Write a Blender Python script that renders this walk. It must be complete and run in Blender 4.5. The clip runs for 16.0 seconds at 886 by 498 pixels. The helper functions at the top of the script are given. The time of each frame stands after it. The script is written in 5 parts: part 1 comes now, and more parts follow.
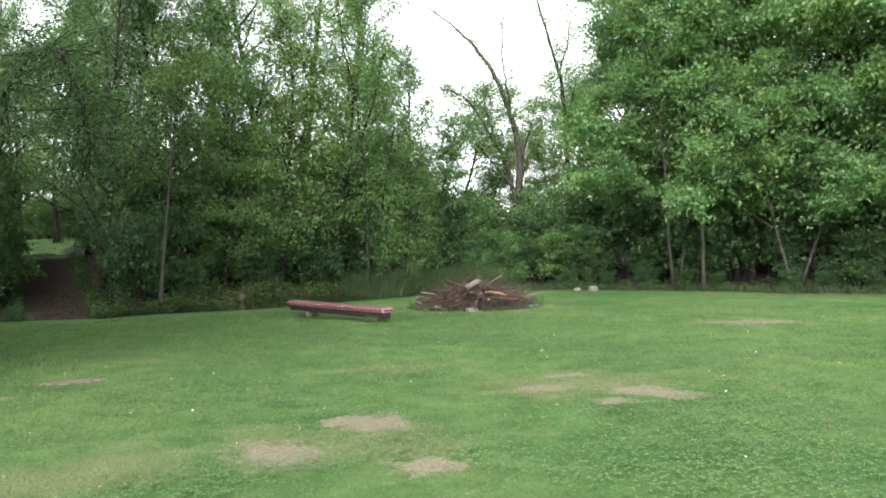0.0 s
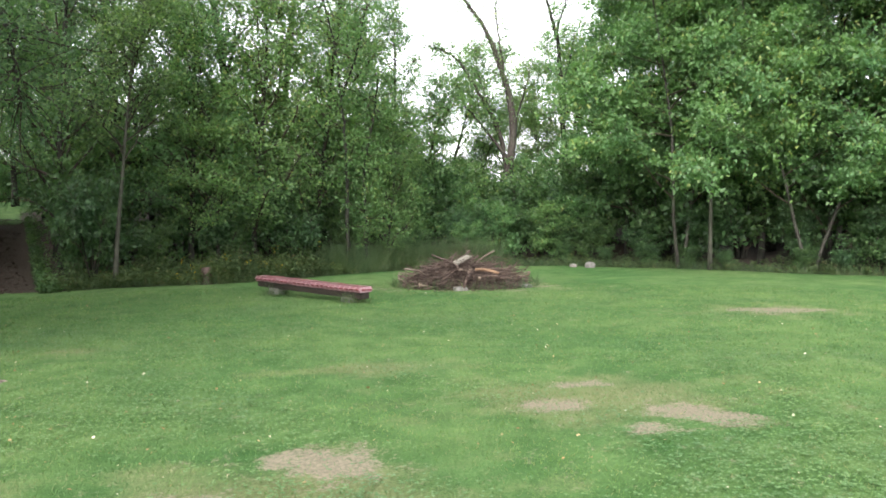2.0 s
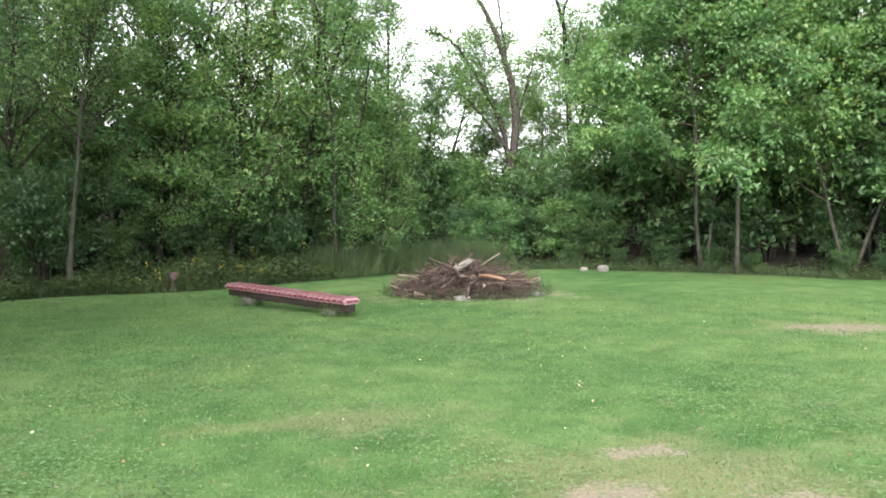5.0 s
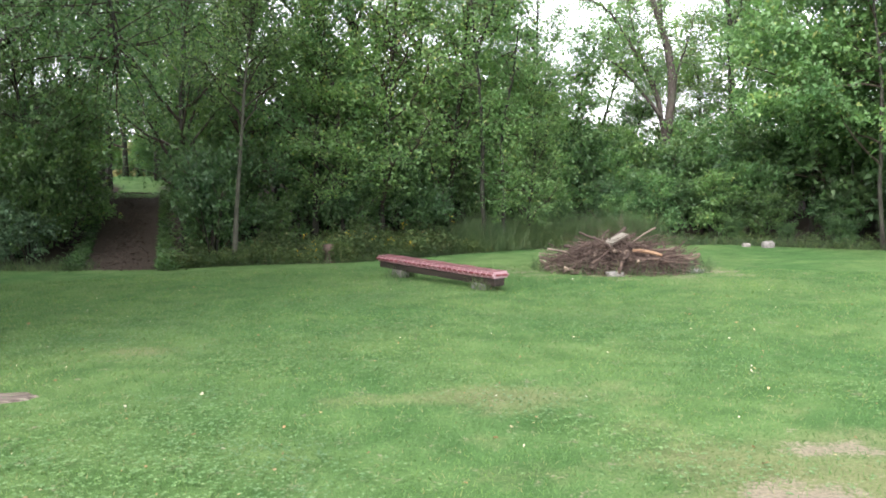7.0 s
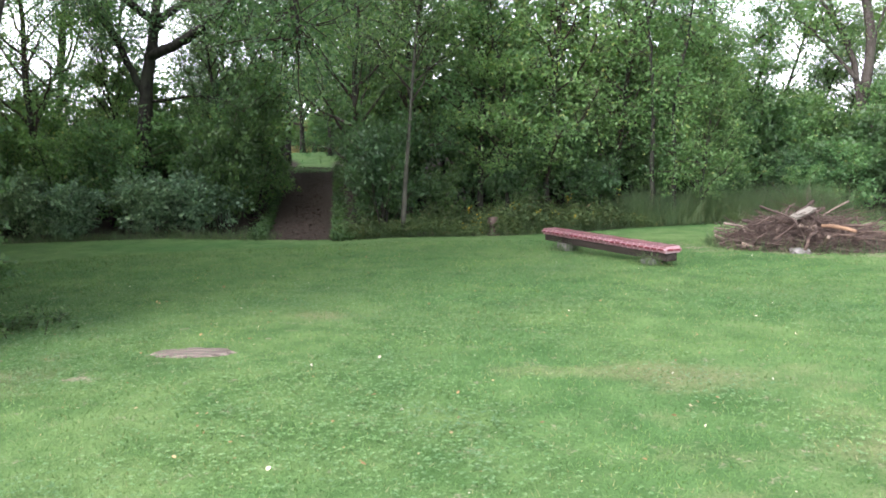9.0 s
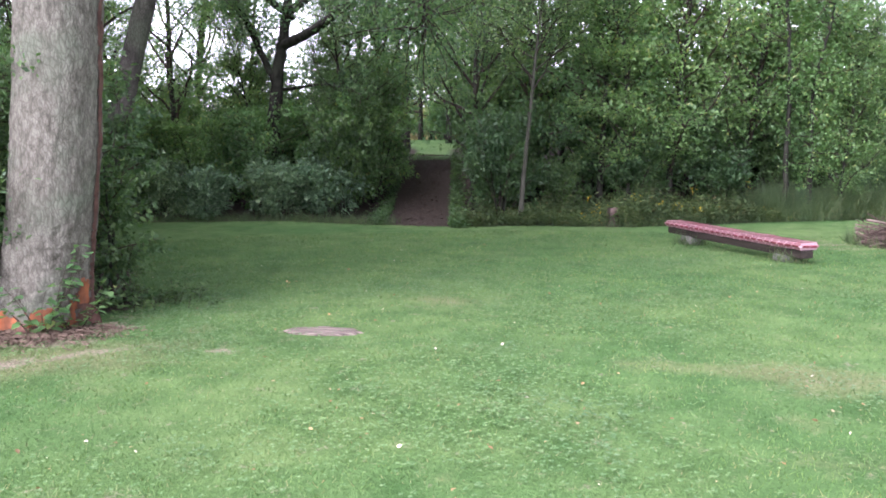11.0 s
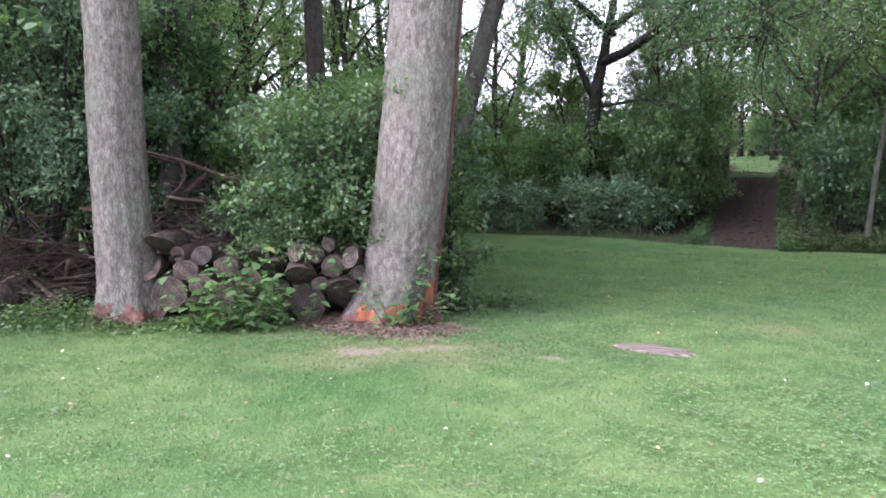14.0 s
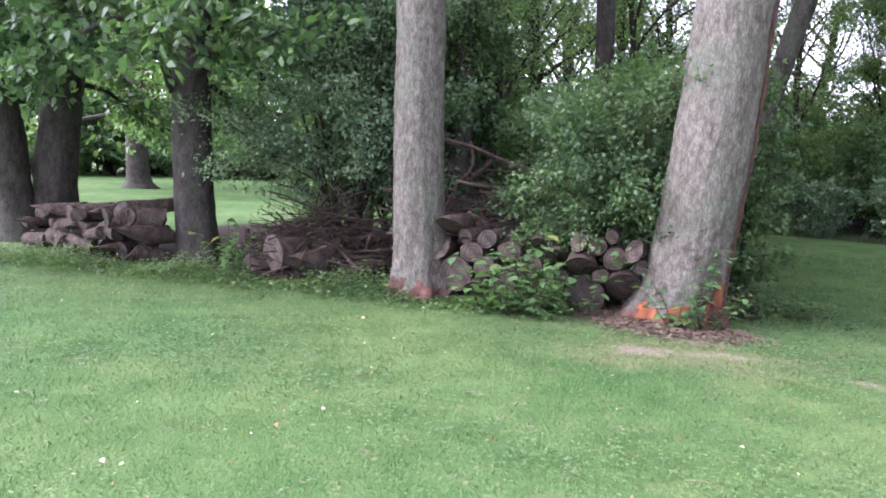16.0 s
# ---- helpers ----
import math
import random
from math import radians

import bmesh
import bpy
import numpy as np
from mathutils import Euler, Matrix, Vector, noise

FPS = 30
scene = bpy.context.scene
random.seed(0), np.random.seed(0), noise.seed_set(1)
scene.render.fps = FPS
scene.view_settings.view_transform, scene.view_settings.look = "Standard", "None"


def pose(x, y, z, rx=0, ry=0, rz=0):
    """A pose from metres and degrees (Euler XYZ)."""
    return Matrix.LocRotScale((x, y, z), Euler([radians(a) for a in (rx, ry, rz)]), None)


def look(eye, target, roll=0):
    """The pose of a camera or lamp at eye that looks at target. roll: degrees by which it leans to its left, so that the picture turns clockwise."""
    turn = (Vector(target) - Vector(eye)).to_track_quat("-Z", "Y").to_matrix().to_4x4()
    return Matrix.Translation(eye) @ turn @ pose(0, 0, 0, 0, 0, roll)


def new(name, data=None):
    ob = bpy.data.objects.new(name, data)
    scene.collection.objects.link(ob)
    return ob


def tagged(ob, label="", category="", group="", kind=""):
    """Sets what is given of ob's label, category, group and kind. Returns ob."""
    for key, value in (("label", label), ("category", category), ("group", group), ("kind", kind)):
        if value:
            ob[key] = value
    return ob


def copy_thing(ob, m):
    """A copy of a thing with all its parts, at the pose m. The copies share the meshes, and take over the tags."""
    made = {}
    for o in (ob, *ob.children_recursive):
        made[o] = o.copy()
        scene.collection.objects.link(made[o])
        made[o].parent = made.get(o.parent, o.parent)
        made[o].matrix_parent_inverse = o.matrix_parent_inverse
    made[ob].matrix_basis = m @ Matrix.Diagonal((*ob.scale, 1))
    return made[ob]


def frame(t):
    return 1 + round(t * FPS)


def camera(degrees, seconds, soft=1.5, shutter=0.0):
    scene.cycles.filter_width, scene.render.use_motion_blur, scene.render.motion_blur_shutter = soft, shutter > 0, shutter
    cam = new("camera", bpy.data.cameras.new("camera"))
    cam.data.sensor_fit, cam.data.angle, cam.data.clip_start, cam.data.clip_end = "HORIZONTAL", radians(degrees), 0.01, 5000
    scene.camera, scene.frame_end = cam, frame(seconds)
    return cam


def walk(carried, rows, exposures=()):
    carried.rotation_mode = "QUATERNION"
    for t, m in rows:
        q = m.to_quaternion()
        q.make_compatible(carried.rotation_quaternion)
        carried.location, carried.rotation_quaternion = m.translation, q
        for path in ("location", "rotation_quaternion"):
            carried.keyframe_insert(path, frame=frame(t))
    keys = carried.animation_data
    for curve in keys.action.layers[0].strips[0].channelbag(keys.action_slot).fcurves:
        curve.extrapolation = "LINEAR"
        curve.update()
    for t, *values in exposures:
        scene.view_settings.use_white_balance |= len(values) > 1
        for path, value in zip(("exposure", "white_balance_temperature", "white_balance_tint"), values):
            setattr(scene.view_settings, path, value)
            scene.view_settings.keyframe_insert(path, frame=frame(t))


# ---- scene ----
cam = camera(61.3, 16.0, soft=1.8)
METRES, EYE = 4.8, 1.5
ROWS = [
    (0.0, 0.0, 0.0, 0.0, -0.0, -0.18, 1.46),
    (0.5, 0.0047, 0.0935, 0.0015, 0.92, -0.63, 0.85),
    (1.0, 0.0024, 0.1807, 0.0066, 0.75, -1.32, 1.88),
    (1.5, 0.0042, 0.2731, 0.0085, -0.28, -1.92, 0.99),
    (2.0, -0.0019, 0.3644, 0.012, -1.07, -2.58, 0.59),
    (2.5, 0.0052, 0.4565, 0.0124, -2.19, -3.37, 0.94),
    (3.0, 0.0118, 0.5433, 0.0119, -2.74, -3.64, 0.37),
    (5.5, -0.0109, 0.8112, 0.0104, -0.13, -2.58, 0.72),
    (6.0, -0.0148, 0.8239, 0.0085, 2.9, -2.86, 0.13),
    (6.5, -0.0192, 0.8294, 0.0057, 6.45, -3.61, 0.61),
    (7.0, -0.0258, 0.8309, 0.0041, 9.64, -4.51, 0.83),
    (7.5, -0.0311, 0.8319, 0.0035, 12.74, -5.17, 1.29),
    (8.0, -0.0355, 0.8304, 0.0027, 15.95, -5.57, 1.55),
    (8.5, -0.0419, 0.8298, 0.0007, 19.12, -5.88, 1.51),
    (9.0, -0.0455, 0.8288, -0.0016, 21.86, -6.25, 1.27),
    (11.5, -0.067, 0.8086, -0.0011, 32.48, -6.78, 0.1),
    (12.0, -0.0691, 0.8046, -0.0014, 34.63, -6.35, -0.65),
    (12.5, -0.0723, 0.8019, -0.0026, 38.14, -5.98, -1.43),
    (13.0, -0.0846, 0.7931, -0.0029, 43.96, -5.98, -1.08),
    (13.5, -0.0983, 0.7826, -0.004, 48.59, -5.7, 0.11),
    (14.0, -0.1106, 0.7706, -0.0068, 53.24, -5.58, 0.06),
    (14.5, -0.1181, 0.7609, -0.0081, 57.58, -5.69, -0.32),
    (15.0, -0.1289, 0.7572, -0.0065, 62.27, -6.17, -1.17),
    (15.5, -0.1373, 0.7561, -0.0054, 67.73, -6.38, -1.93),
    (16.0, -0.1427, 0.7434, -0.0053, 73.55, -6.77, -1.93),
]
EXPOSURES = [(0.0, 2.1, 6500, 11), (3.0, 2.36, 6500, 13), (7.0, 2.5, 6400, 15), (9.0, 2.6, 6150, 19), (12.0, 2.76, 5880, 36), (16.0, 2.78, 5800, 38)]
walk(cam, [(t, pose(0, 0, EYE) @ pose(METRES * x, METRES * y, METRES * z, 90 + pitch, roll, yaw)) for t, x, y, z, yaw, pitch, roll in ROWS],
     exposures=EXPOSURES)

# ---- world and sun: a bright overcast sky ----
SUN_EL, SUN_AZ = 42, 198
world = bpy.data.worlds.new("overcast_sky")
scene.world = world
world.use_nodes = True
wn, wl = world.node_tree.nodes, world.node_tree.links
sky = wn.new("ShaderNodeTexSky")
sky.sky_type, sky.sun_disc = "NISHITA", False
sky.sun_elevation, sky.sun_rotation = radians(SUN_EL), radians(SUN_AZ)
sky.air_density, sky.dust_density, sky.ozone_density = 1.0, 1.0, 1.0
pale = wn.new("ShaderNodeHueSaturation")
pale.inputs["Saturation"].default_value = 0.15
wl.new(sky.outputs[0], pale.inputs["Color"])
wl.new(pale.outputs[0], wn["Background"].inputs["Color"])
wn["Background"].inputs["Strength"].default_value = 0.15
sun_data = bpy.data.lights.new("sun", "SUN")
sun_data.energy, sun_data.angle, sun_data.color = 1.5, radians(50), (1.0, 0.97, 0.92)
sun_ob = new("sun", sun_data)
sun_ob.matrix_world = look((0, 0, 0), (-math.sin(radians(SUN_AZ)) * math.cos(radians(SUN_EL)), -math.cos(radians(SUN_AZ)) * math.cos(radians(SUN_EL)), -math.sin(radians(SUN_EL))))


# ---- materials ----
def material(name):
    m = bpy.data.materials.new(name)
    m.use_nodes = True
    return m, m.node_tree.nodes, m.node_tree.links, m.node_tree.nodes["Principled BSDF"]


def ramp(nodes, stops):
    r = nodes.new("ShaderNodeValToRGB")
    while len(r.color_ramp.elements) < len(stops):
        r.color_ramp.elements.new(0.5)
    for e, (p, c) in zip(r.color_ramp.elements, stops):
        e.position, e.color = p, (*c, 1)
    return r


def noise_node(nodes, links, scale, detail=4, coord="Object", stretch=None):
    tc = nodes.new("ShaderNodeTexCoord")
    n = nodes.new("ShaderNodeTexNoise")
    n.inputs["Scale"].default_value, n.inputs["Detail"].default_value = scale, detail
    if stretch:
        mp = nodes.new("ShaderNodeMapping")
        mp.inputs["Scale"].default_value = stretch
        links.new(tc.outputs[coord], mp.inputs[0])
        links.new(mp.outputs[0], n.inputs["Vector"])
    else:
        links.new(tc.outputs[coord], n.inputs["Vector"])
    return n


def mix_colour(nodes, links, fac, a, b, blend="MIX"):
    m = nodes.new("ShaderNodeMix")
    m.data_type, m.blend_type = "RGBA", blend
    for sock, v in ((m.inputs[0], fac), (m.inputs[6], a), (m.inputs[7], b)):
        if isinstance(v, (int, float)):
            sock.default_value = v
        elif isinstance(v, tuple):
            sock.default_value = (*v, 1)
        else:
            links.new(v, sock)
    return m.outputs[2]


def bump(nodes, links, bsdf, height, strength, distance):
    b = nodes.new("ShaderNodeBump")
    b.inputs["Strength"].default_value, b.inputs["Distance"].default_value = strength, distance
    links.new(height, b.inputs["Height"])
    links.new(b.outputs[0], bsdf.inputs["Normal"])


def leaf_material(name, dark, mid, light, tip=None, shine=0.45, through_light=0.46, tip_at=0.985):
    m, nodes, links, bsdf = material(name)
    geo, info = nodes.new("ShaderNodeNewGeometry"), nodes.new("ShaderNodeObjectInfo")
    stops = [(0.0, dark), (0.55, mid), (min(0.93, tip_at - 0.05), light)] + ([(tip_at, tip)] if tip else [])
    r = ramp(nodes, stops)
    links.new(geo.outputs["Random Per Island"], r.inputs[0])
    n = noise_node(nodes, links, 0.9, 2)
    var = ramp(nodes, [(0.3, (0.72, 0.78, 0.8)), (0.7, (1.2, 1.15, 0.95))])
    links.new(n.outputs["Fac"], var.inputs[0])
    col = mix_colour(nodes, links, 1.0, r.outputs[0], var.outputs[0], "MULTIPLY")
    per = ramp(nodes, [(0.0, (0.85, 0.92, 0.95)), (0.5, (1.0, 1.0, 1.0)), (1.0, (1.08, 1.03, 0.88))])
    links.new(info.outputs["Random"], per.inputs[0])
    col = mix_colour(nodes, links, 1.0, col, per.outputs[0], "MULTIPLY")
    links.new(col, bsdf.inputs["Base Color"])
    bsdf.inputs["Roughness"].default_value = shine
    bsdf.inputs["Specular IOR Level"].default_value = 0.4
    tr = nodes.new("ShaderNodeBsdfTranslucent")
    warm = mix_colour(nodes, links, 1.0, col, (1.1, 1.22, 0.68), "MULTIPLY")
    links.new(warm, tr.inputs["Color"])
    mx = nodes.new("ShaderNodeMixShader")
    mx.inputs[0].default_value = through_light
    links.new(bsdf.outputs[0], mx.inputs[1])
    links.new(tr.outputs[0], mx.inputs[2])
    links.new(mx.outputs[0], nodes["Material Output"].inputs["Surface"])
    return m


def bark_material(name, low, high, lichen=None, scale=9.0, depth=0.03, flake=False):
    m, nodes, links, bsdf = material(name)
    n = noise_node(nodes, links, scale, 6, stretch=(1, 1, 0.5))
    fine = noise_node(nodes, links, scale * 6, 5, stretch=(1, 1, 0.6))
    r = ramp(nodes, [(0.32, low), (0.62, high)])
    links.new(n.outputs["Fac"], r.inputs[0])
    fr = ramp(nodes, [(0.3, (0.7, 0.7, 0.7)), (0.7, (1.15, 1.15, 1.15))])
    links.new(fine.outputs["Fac"], fr.inputs[0])
    col = mix_colour(nodes, links, 1.0, r.outputs[0], fr.outputs[0], "MULTIPLY")
    if lichen:
        big = noise_node(nodes, links, 2.3, 5)
        lr = ramp(nodes, [(0.5, (0, 0, 0)), (0.68, (0.7, 0.7, 0.7))])
        links.new(big.outputs["Fac"], lr.inputs[0])
        col = mix_colour(nodes, links, lr.outputs[0], col, lichen)
    links.new(col, bsdf.inputs["Base Color"])
    bsdf.inputs["Roughness"].default_value = 0.9
    bsdf.inputs["Specular IOR Level"].default_value = 0.2
    height = n.outputs["Fac"]
    if flake:
        v = nodes.new("ShaderNodeTexVoronoi")
        v.feature = "DISTANCE_TO_EDGE"
        v.inputs["Scale"].default_value = 20
        mp, tc = nodes.new("ShaderNodeMapping"), nodes.new("ShaderNodeTexCoord")
        mp.inputs["Scale"].default_value = (1.6, 1.6, 0.55)
        links.new(tc.outputs["Object"], mp.inputs[0])
        wob = noise_node(nodes, links, 6, 3)
        shift = nodes.new("ShaderNodeVectorMath")
        shift.operation = "MULTIPLY_ADD"
        links.new(wob.outputs["Color"], shift.inputs[0])
        shift.inputs[1].default_value = (0.12, 0.12, 0.12)
        links.new(mp.outputs[0], shift.inputs[2])
        links.new(shift.outputs[0], v.inputs["Vector"])
        crack = ramp(nodes, [(0.0, (0.45, 0.43, 0.42)), (0.16, (1.08, 1.08, 1.08))])
        links.new(v.outputs["Distance"], crack.inputs[0])
        links.new(mix_colour(nodes, links, 0.6, col, mix_colour(nodes, links, 1.0, col, crack.outputs[0], "MULTIPLY")), bsdf.inputs["Base Color"])
        add = nodes.new("ShaderNodeMath")
        links.new(v.outputs["Distance"], add.inputs[0])
        links.new(n.outputs["Fac"], add.inputs[1])
        height = add.outputs[0]
    bump(nodes, links, bsdf, height, 0.9, depth)
    return m


def plain_material(name, low, high, scale=12.0, rough=0.85, depth=0.01, stretch=None, metal=0.0):
    m, nodes, links, bsdf = material(name)
    n = noise_node(nodes, links, scale, 6, stretch=stretch)
    r = ramp(nodes, [(0.3, low), (0.7, high)])
    links.new(n.outputs["Fac"], r.inputs[0])
    info = nodes.new("ShaderNodeObjectInfo")
    per = ramp(nodes, [(0.0, (0.75, 0.76, 0.78)), (1.0, (1.2, 1.15, 1.1))])
    links.new(info.outputs["Random"], per.inputs[0])
    col = mix_colour(nodes, links, 1.0, r.outputs[0], per.outputs[0], "MULTIPLY")
    links.new(col, bsdf.inputs["Base Color"])
    bsdf.inputs["Roughness"].default_value, bsdf.inputs["Metallic"].default_value = rough, metal
    bsdf.inputs["Specular IOR Level"].default_value = 0.25
    bump(nodes, links, bsdf, n.outputs["Fac"], 0.7, depth)
    return m


def ground_material():
    m, nodes, links, bsdf = material("lawn_and_soil")
    tc = nodes.new("ShaderNodeTexCoord")

    def nz(scale, detail=5, rough=0.6):
        n = nodes.new("ShaderNodeTexNoise")
        n.inputs["Scale"].default_value, n.inputs["Detail"].default_value, n.inputs["Roughness"].default_value = scale, detail, rough
        links.new(tc.outputs["Object"], n.inputs["Vector"])
        return n.outputs["Fac"]

    broad, mid, fine = nz(0.35, 3), nz(2.2, 5), nz(38, 4, 0.7)
    g1 = ramp(nodes, [(0.36, GRASS_LOW), (0.64, GRASS_HIGH)])
    links.new(broad, g1.inputs[0])
    g2 = ramp(nodes, [(0.3, (0.62, 0.72, 0.66)), (0.7, (1.32, 1.2, 1.28))])
    links.new(mid, g2.inputs[0])
    g3 = ramp(nodes, [(0.3, (0.72, 0.75, 0.72)), (0.72, (1.25, 1.22, 1.25))])
    links.new(fine, g3.inputs[0])
    col = mix_colour(nodes, links, 1.0, g1.outputs[0], g2.outputs[0], "MULTIPLY")
    col = mix_colour(nodes, links, 1.0, col, g3.outputs[0], "MULTIPLY")
    # dry, yellowed turf
    def attr(name):
        a = nodes.new("ShaderNodeAttribute")
        a.attribute_name = name
        return a.outputs["Fac"]

    def ragged(name, lo, hi, amount=0.5, most=1.0, n=mid, n2=fine):
        mth = nodes.new("ShaderNodeMath")
        mth.operation = "MULTIPLY_ADD"
        links.new(n, mth.inputs[0])
        mth.inputs[1].default_value = amount
        links.new(attr(name), mth.inputs[2])
        m2 = nodes.new("ShaderNodeMath")
        m2.operation = "MULTIPLY_ADD"
        links.new(n2, m2.inputs[0])
        m2.inputs[1].default_value = amount * 0.8
        links.new(mth.outputs[0], m2.inputs[2])
        r = nodes.new("ShaderNodeMapRange")
        r.inputs["From Min"].default_value, r.inputs["From Max"].default_value, r.inputs["To Max"].default_value = lo, hi, most
        links.new(m2.outputs[0], r.inputs["Value"])
        return r.outputs["Result"]

    dry = mix_colour(nodes, links, 1.0, (0.17, 0.16, 0.085), g3.outputs[0], "MULTIPLY")
    col = mix_colour(nodes, links, ragged("dry", 1.0, 1.9, 0.9, 0.65), col, dry)
    soil_r = ramp(nodes, [(0.3, (0.122, 0.105, 0.078)), (0.7, (0.26, 0.222, 0.165))])
    links.new(fine, soil_r.inputs[0])
    col = mix_colour(nodes, links, ragged("bare", 2.15, 2.6, 2.1, 0.9, nz(5.5, 5)), col, soil_r.outputs[0])
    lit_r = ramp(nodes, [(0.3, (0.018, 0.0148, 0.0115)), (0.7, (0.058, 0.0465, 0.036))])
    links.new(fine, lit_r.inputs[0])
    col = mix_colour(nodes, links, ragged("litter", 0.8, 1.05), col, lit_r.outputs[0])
    links.new(col, bsdf.inputs["Base Color"])
    bsdf.inputs["Roughness"].default_value = 0.95
    bsdf.inputs["Specular IOR Level"].default_value = 0.1
    bump(nodes, links, bsdf, fine, 0.8, 0.03)
    return m


GRASS_LOW, GRASS_HIGH = (0.049, 0.113, 0.033), (0.088, 0.150, 0.049)
MAT_GROUND = ground_material()
MAT_GRASS = leaf_material("grass_blade", (0.050, 0.112, 0.031), (0.076, 0.150, 0.044), (0.122, 0.198, 0.074), (0.190, 0.195, 0.105), 0.6, 0.3, 0.93)
MAT_CLOVER = leaf_material("clover_leaf", (0.056, 0.125, 0.052), (0.080, 0.160, 0.074), (0.125, 0.205, 0.110), None, 0.6, 0.25)
MAT_LEAF = leaf_material("green_leaf", (0.0728, 0.152, 0.0599), (0.107, 0.214, 0.0835), (0.15, 0.262, 0.107), (0.257, 0.3, 0.107))
MAT_LEAF_DARK = leaf_material("deep_green_leaf", (0.0382, 0.0825, 0.0363), (0.0619, 0.126, 0.0506), (0.101, 0.176, 0.0747))
MAT_LEAF_LIGHT = leaf_material("light_green_leaf", (0.084, 0.168, 0.063), (0.118, 0.218, 0.0819), (0.163, 0.275, 0.105), (0.273, 0.315, 0.105))
MAT_LEAF_MID = leaf_material("dull_green_leaf", (0.0493, 0.0986, 0.0444), (0.0813, 0.155, 0.0641), (0.136, 0.216, 0.0924))
MAT_LEAF_BLUE = leaf_material("greyish_green_leaf", (0.066, 0.13, 0.069), (0.11, 0.198, 0.107), (0.2, 0.295, 0.18), None, 0.5, 0.25)
MAT_WEED = leaf_material("weed_leaf", (0.0342, 0.0646, 0.0266), (0.057, 0.0988, 0.038), (0.095, 0.133, 0.057), (0.144, 0.129, 0.0684), 0.6, 0.3)
MAT_FLOWER = plain_material("yellow_flower", (0.319, 0.223, 0.0106), (0.399, 0.309, 0.0266), 40)
MAT_CORN = leaf_material("ripe_corn", (0.112, 0.102, 0.052), (0.179, 0.168, 0.091), (0.22, 0.22, 0.142), None, 0.7, 0.3)
MAT_DRYLEAF = leaf_material("fallen_leaf", (0.13, 0.075, 0.04), (0.25, 0.17, 0.1), (0.38, 0.31, 0.21), (0.48, 0.46, 0.42), 0.7, 0.15, 0.8)
MAT_BARK = bark_material("grey_flaking_bark", (0.078, 0.073, 0.058), (0.158, 0.152, 0.124), (0.112, 0.13, 0.094), 17, 0.012, True)
MAT_BARK_SMOOTH = bark_material("grey_brown_bark", (0.0428, 0.0356, 0.0299), (0.0772, 0.0667, 0.0581), (0.0627, 0.0655, 0.0485), 12, 0.015, True)
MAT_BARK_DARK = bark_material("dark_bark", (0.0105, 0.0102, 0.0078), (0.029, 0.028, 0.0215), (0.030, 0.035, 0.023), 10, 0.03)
MAT_BARK_MID = bark_material("grey_dark_bark", (0.030, 0.0275, 0.023), (0.068, 0.063, 0.053), (0.058, 0.068, 0.046), 11, 0.02, True)
MAT_BARK_PALE = bark_material("pale_sapling_bark", (0.036, 0.037, 0.027), (0.066, 0.066, 0.05), None, 12, 0.01)
MAT_TWIG = plain_material("twig_bark", (0.0209, 0.0159, 0.0117), (0.0502, 0.0376, 0.0272), 20)


# ---- mesh tools ----
def mesh_np(name, verts, faces, mats, index=None, smooth=False):
    """A mesh from arrays: verts (n, 3), faces (m, k) or a list of such."""
    if not isinstance(faces, list):
        faces = [faces]
    faces = [np.asarray(f, np.int32) for f in faces if len(f)]
    me = bpy.data.meshes.new(name)
    verts = np.asarray(verts, np.float32)
    me.vertices.add(len(verts))
    me.vertices.foreach_set("co", verts.ravel())
    loops = np.concatenate([f.ravel() for f in faces])
    sizes = np.concatenate([np.full(len(f), f.shape[1], np.int32) for f in faces])
    starts = np.concatenate([[0], np.cumsum(sizes)[:-1]]).astype(np.int32)
    me.loops.add(len(loops))
    me.loops.foreach_set("vertex_index", loops)
    me.polygons.add(len(sizes))
    me.polygons.foreach_set("loop_start", starts)
    if index is not None:
        me.polygons.foreach_set("material_index", np.asarray(index, np.int32))
    me.polygons.foreach_set("use_smooth", np.full(len(sizes), smooth))
    for mt in (mats if isinstance(mats, (list, tuple)) else [mats]):
        me.materials.append(mt)
    me.update(calc_edges=True)
    return me


def child(name, me, parent, label=""):
    ob = new(name, me)
    ob.parent = parent
    return tagged(ob, label)


def part(name, bm, mat, parent, label=""):
    me = bpy.data.meshes.new(name)
    bm.to_mesh(me)
    bm.free()
    me.materials.append(mat)
    return child(name, me, parent, label)


def thing(name, label, category, group="", kind="", m=None):
    ob = new(name)
    ob.empty_display_size = 0.2
    if m is not None:
        ob.matrix_basis = m
    return tagged(ob, label, category, group, kind)


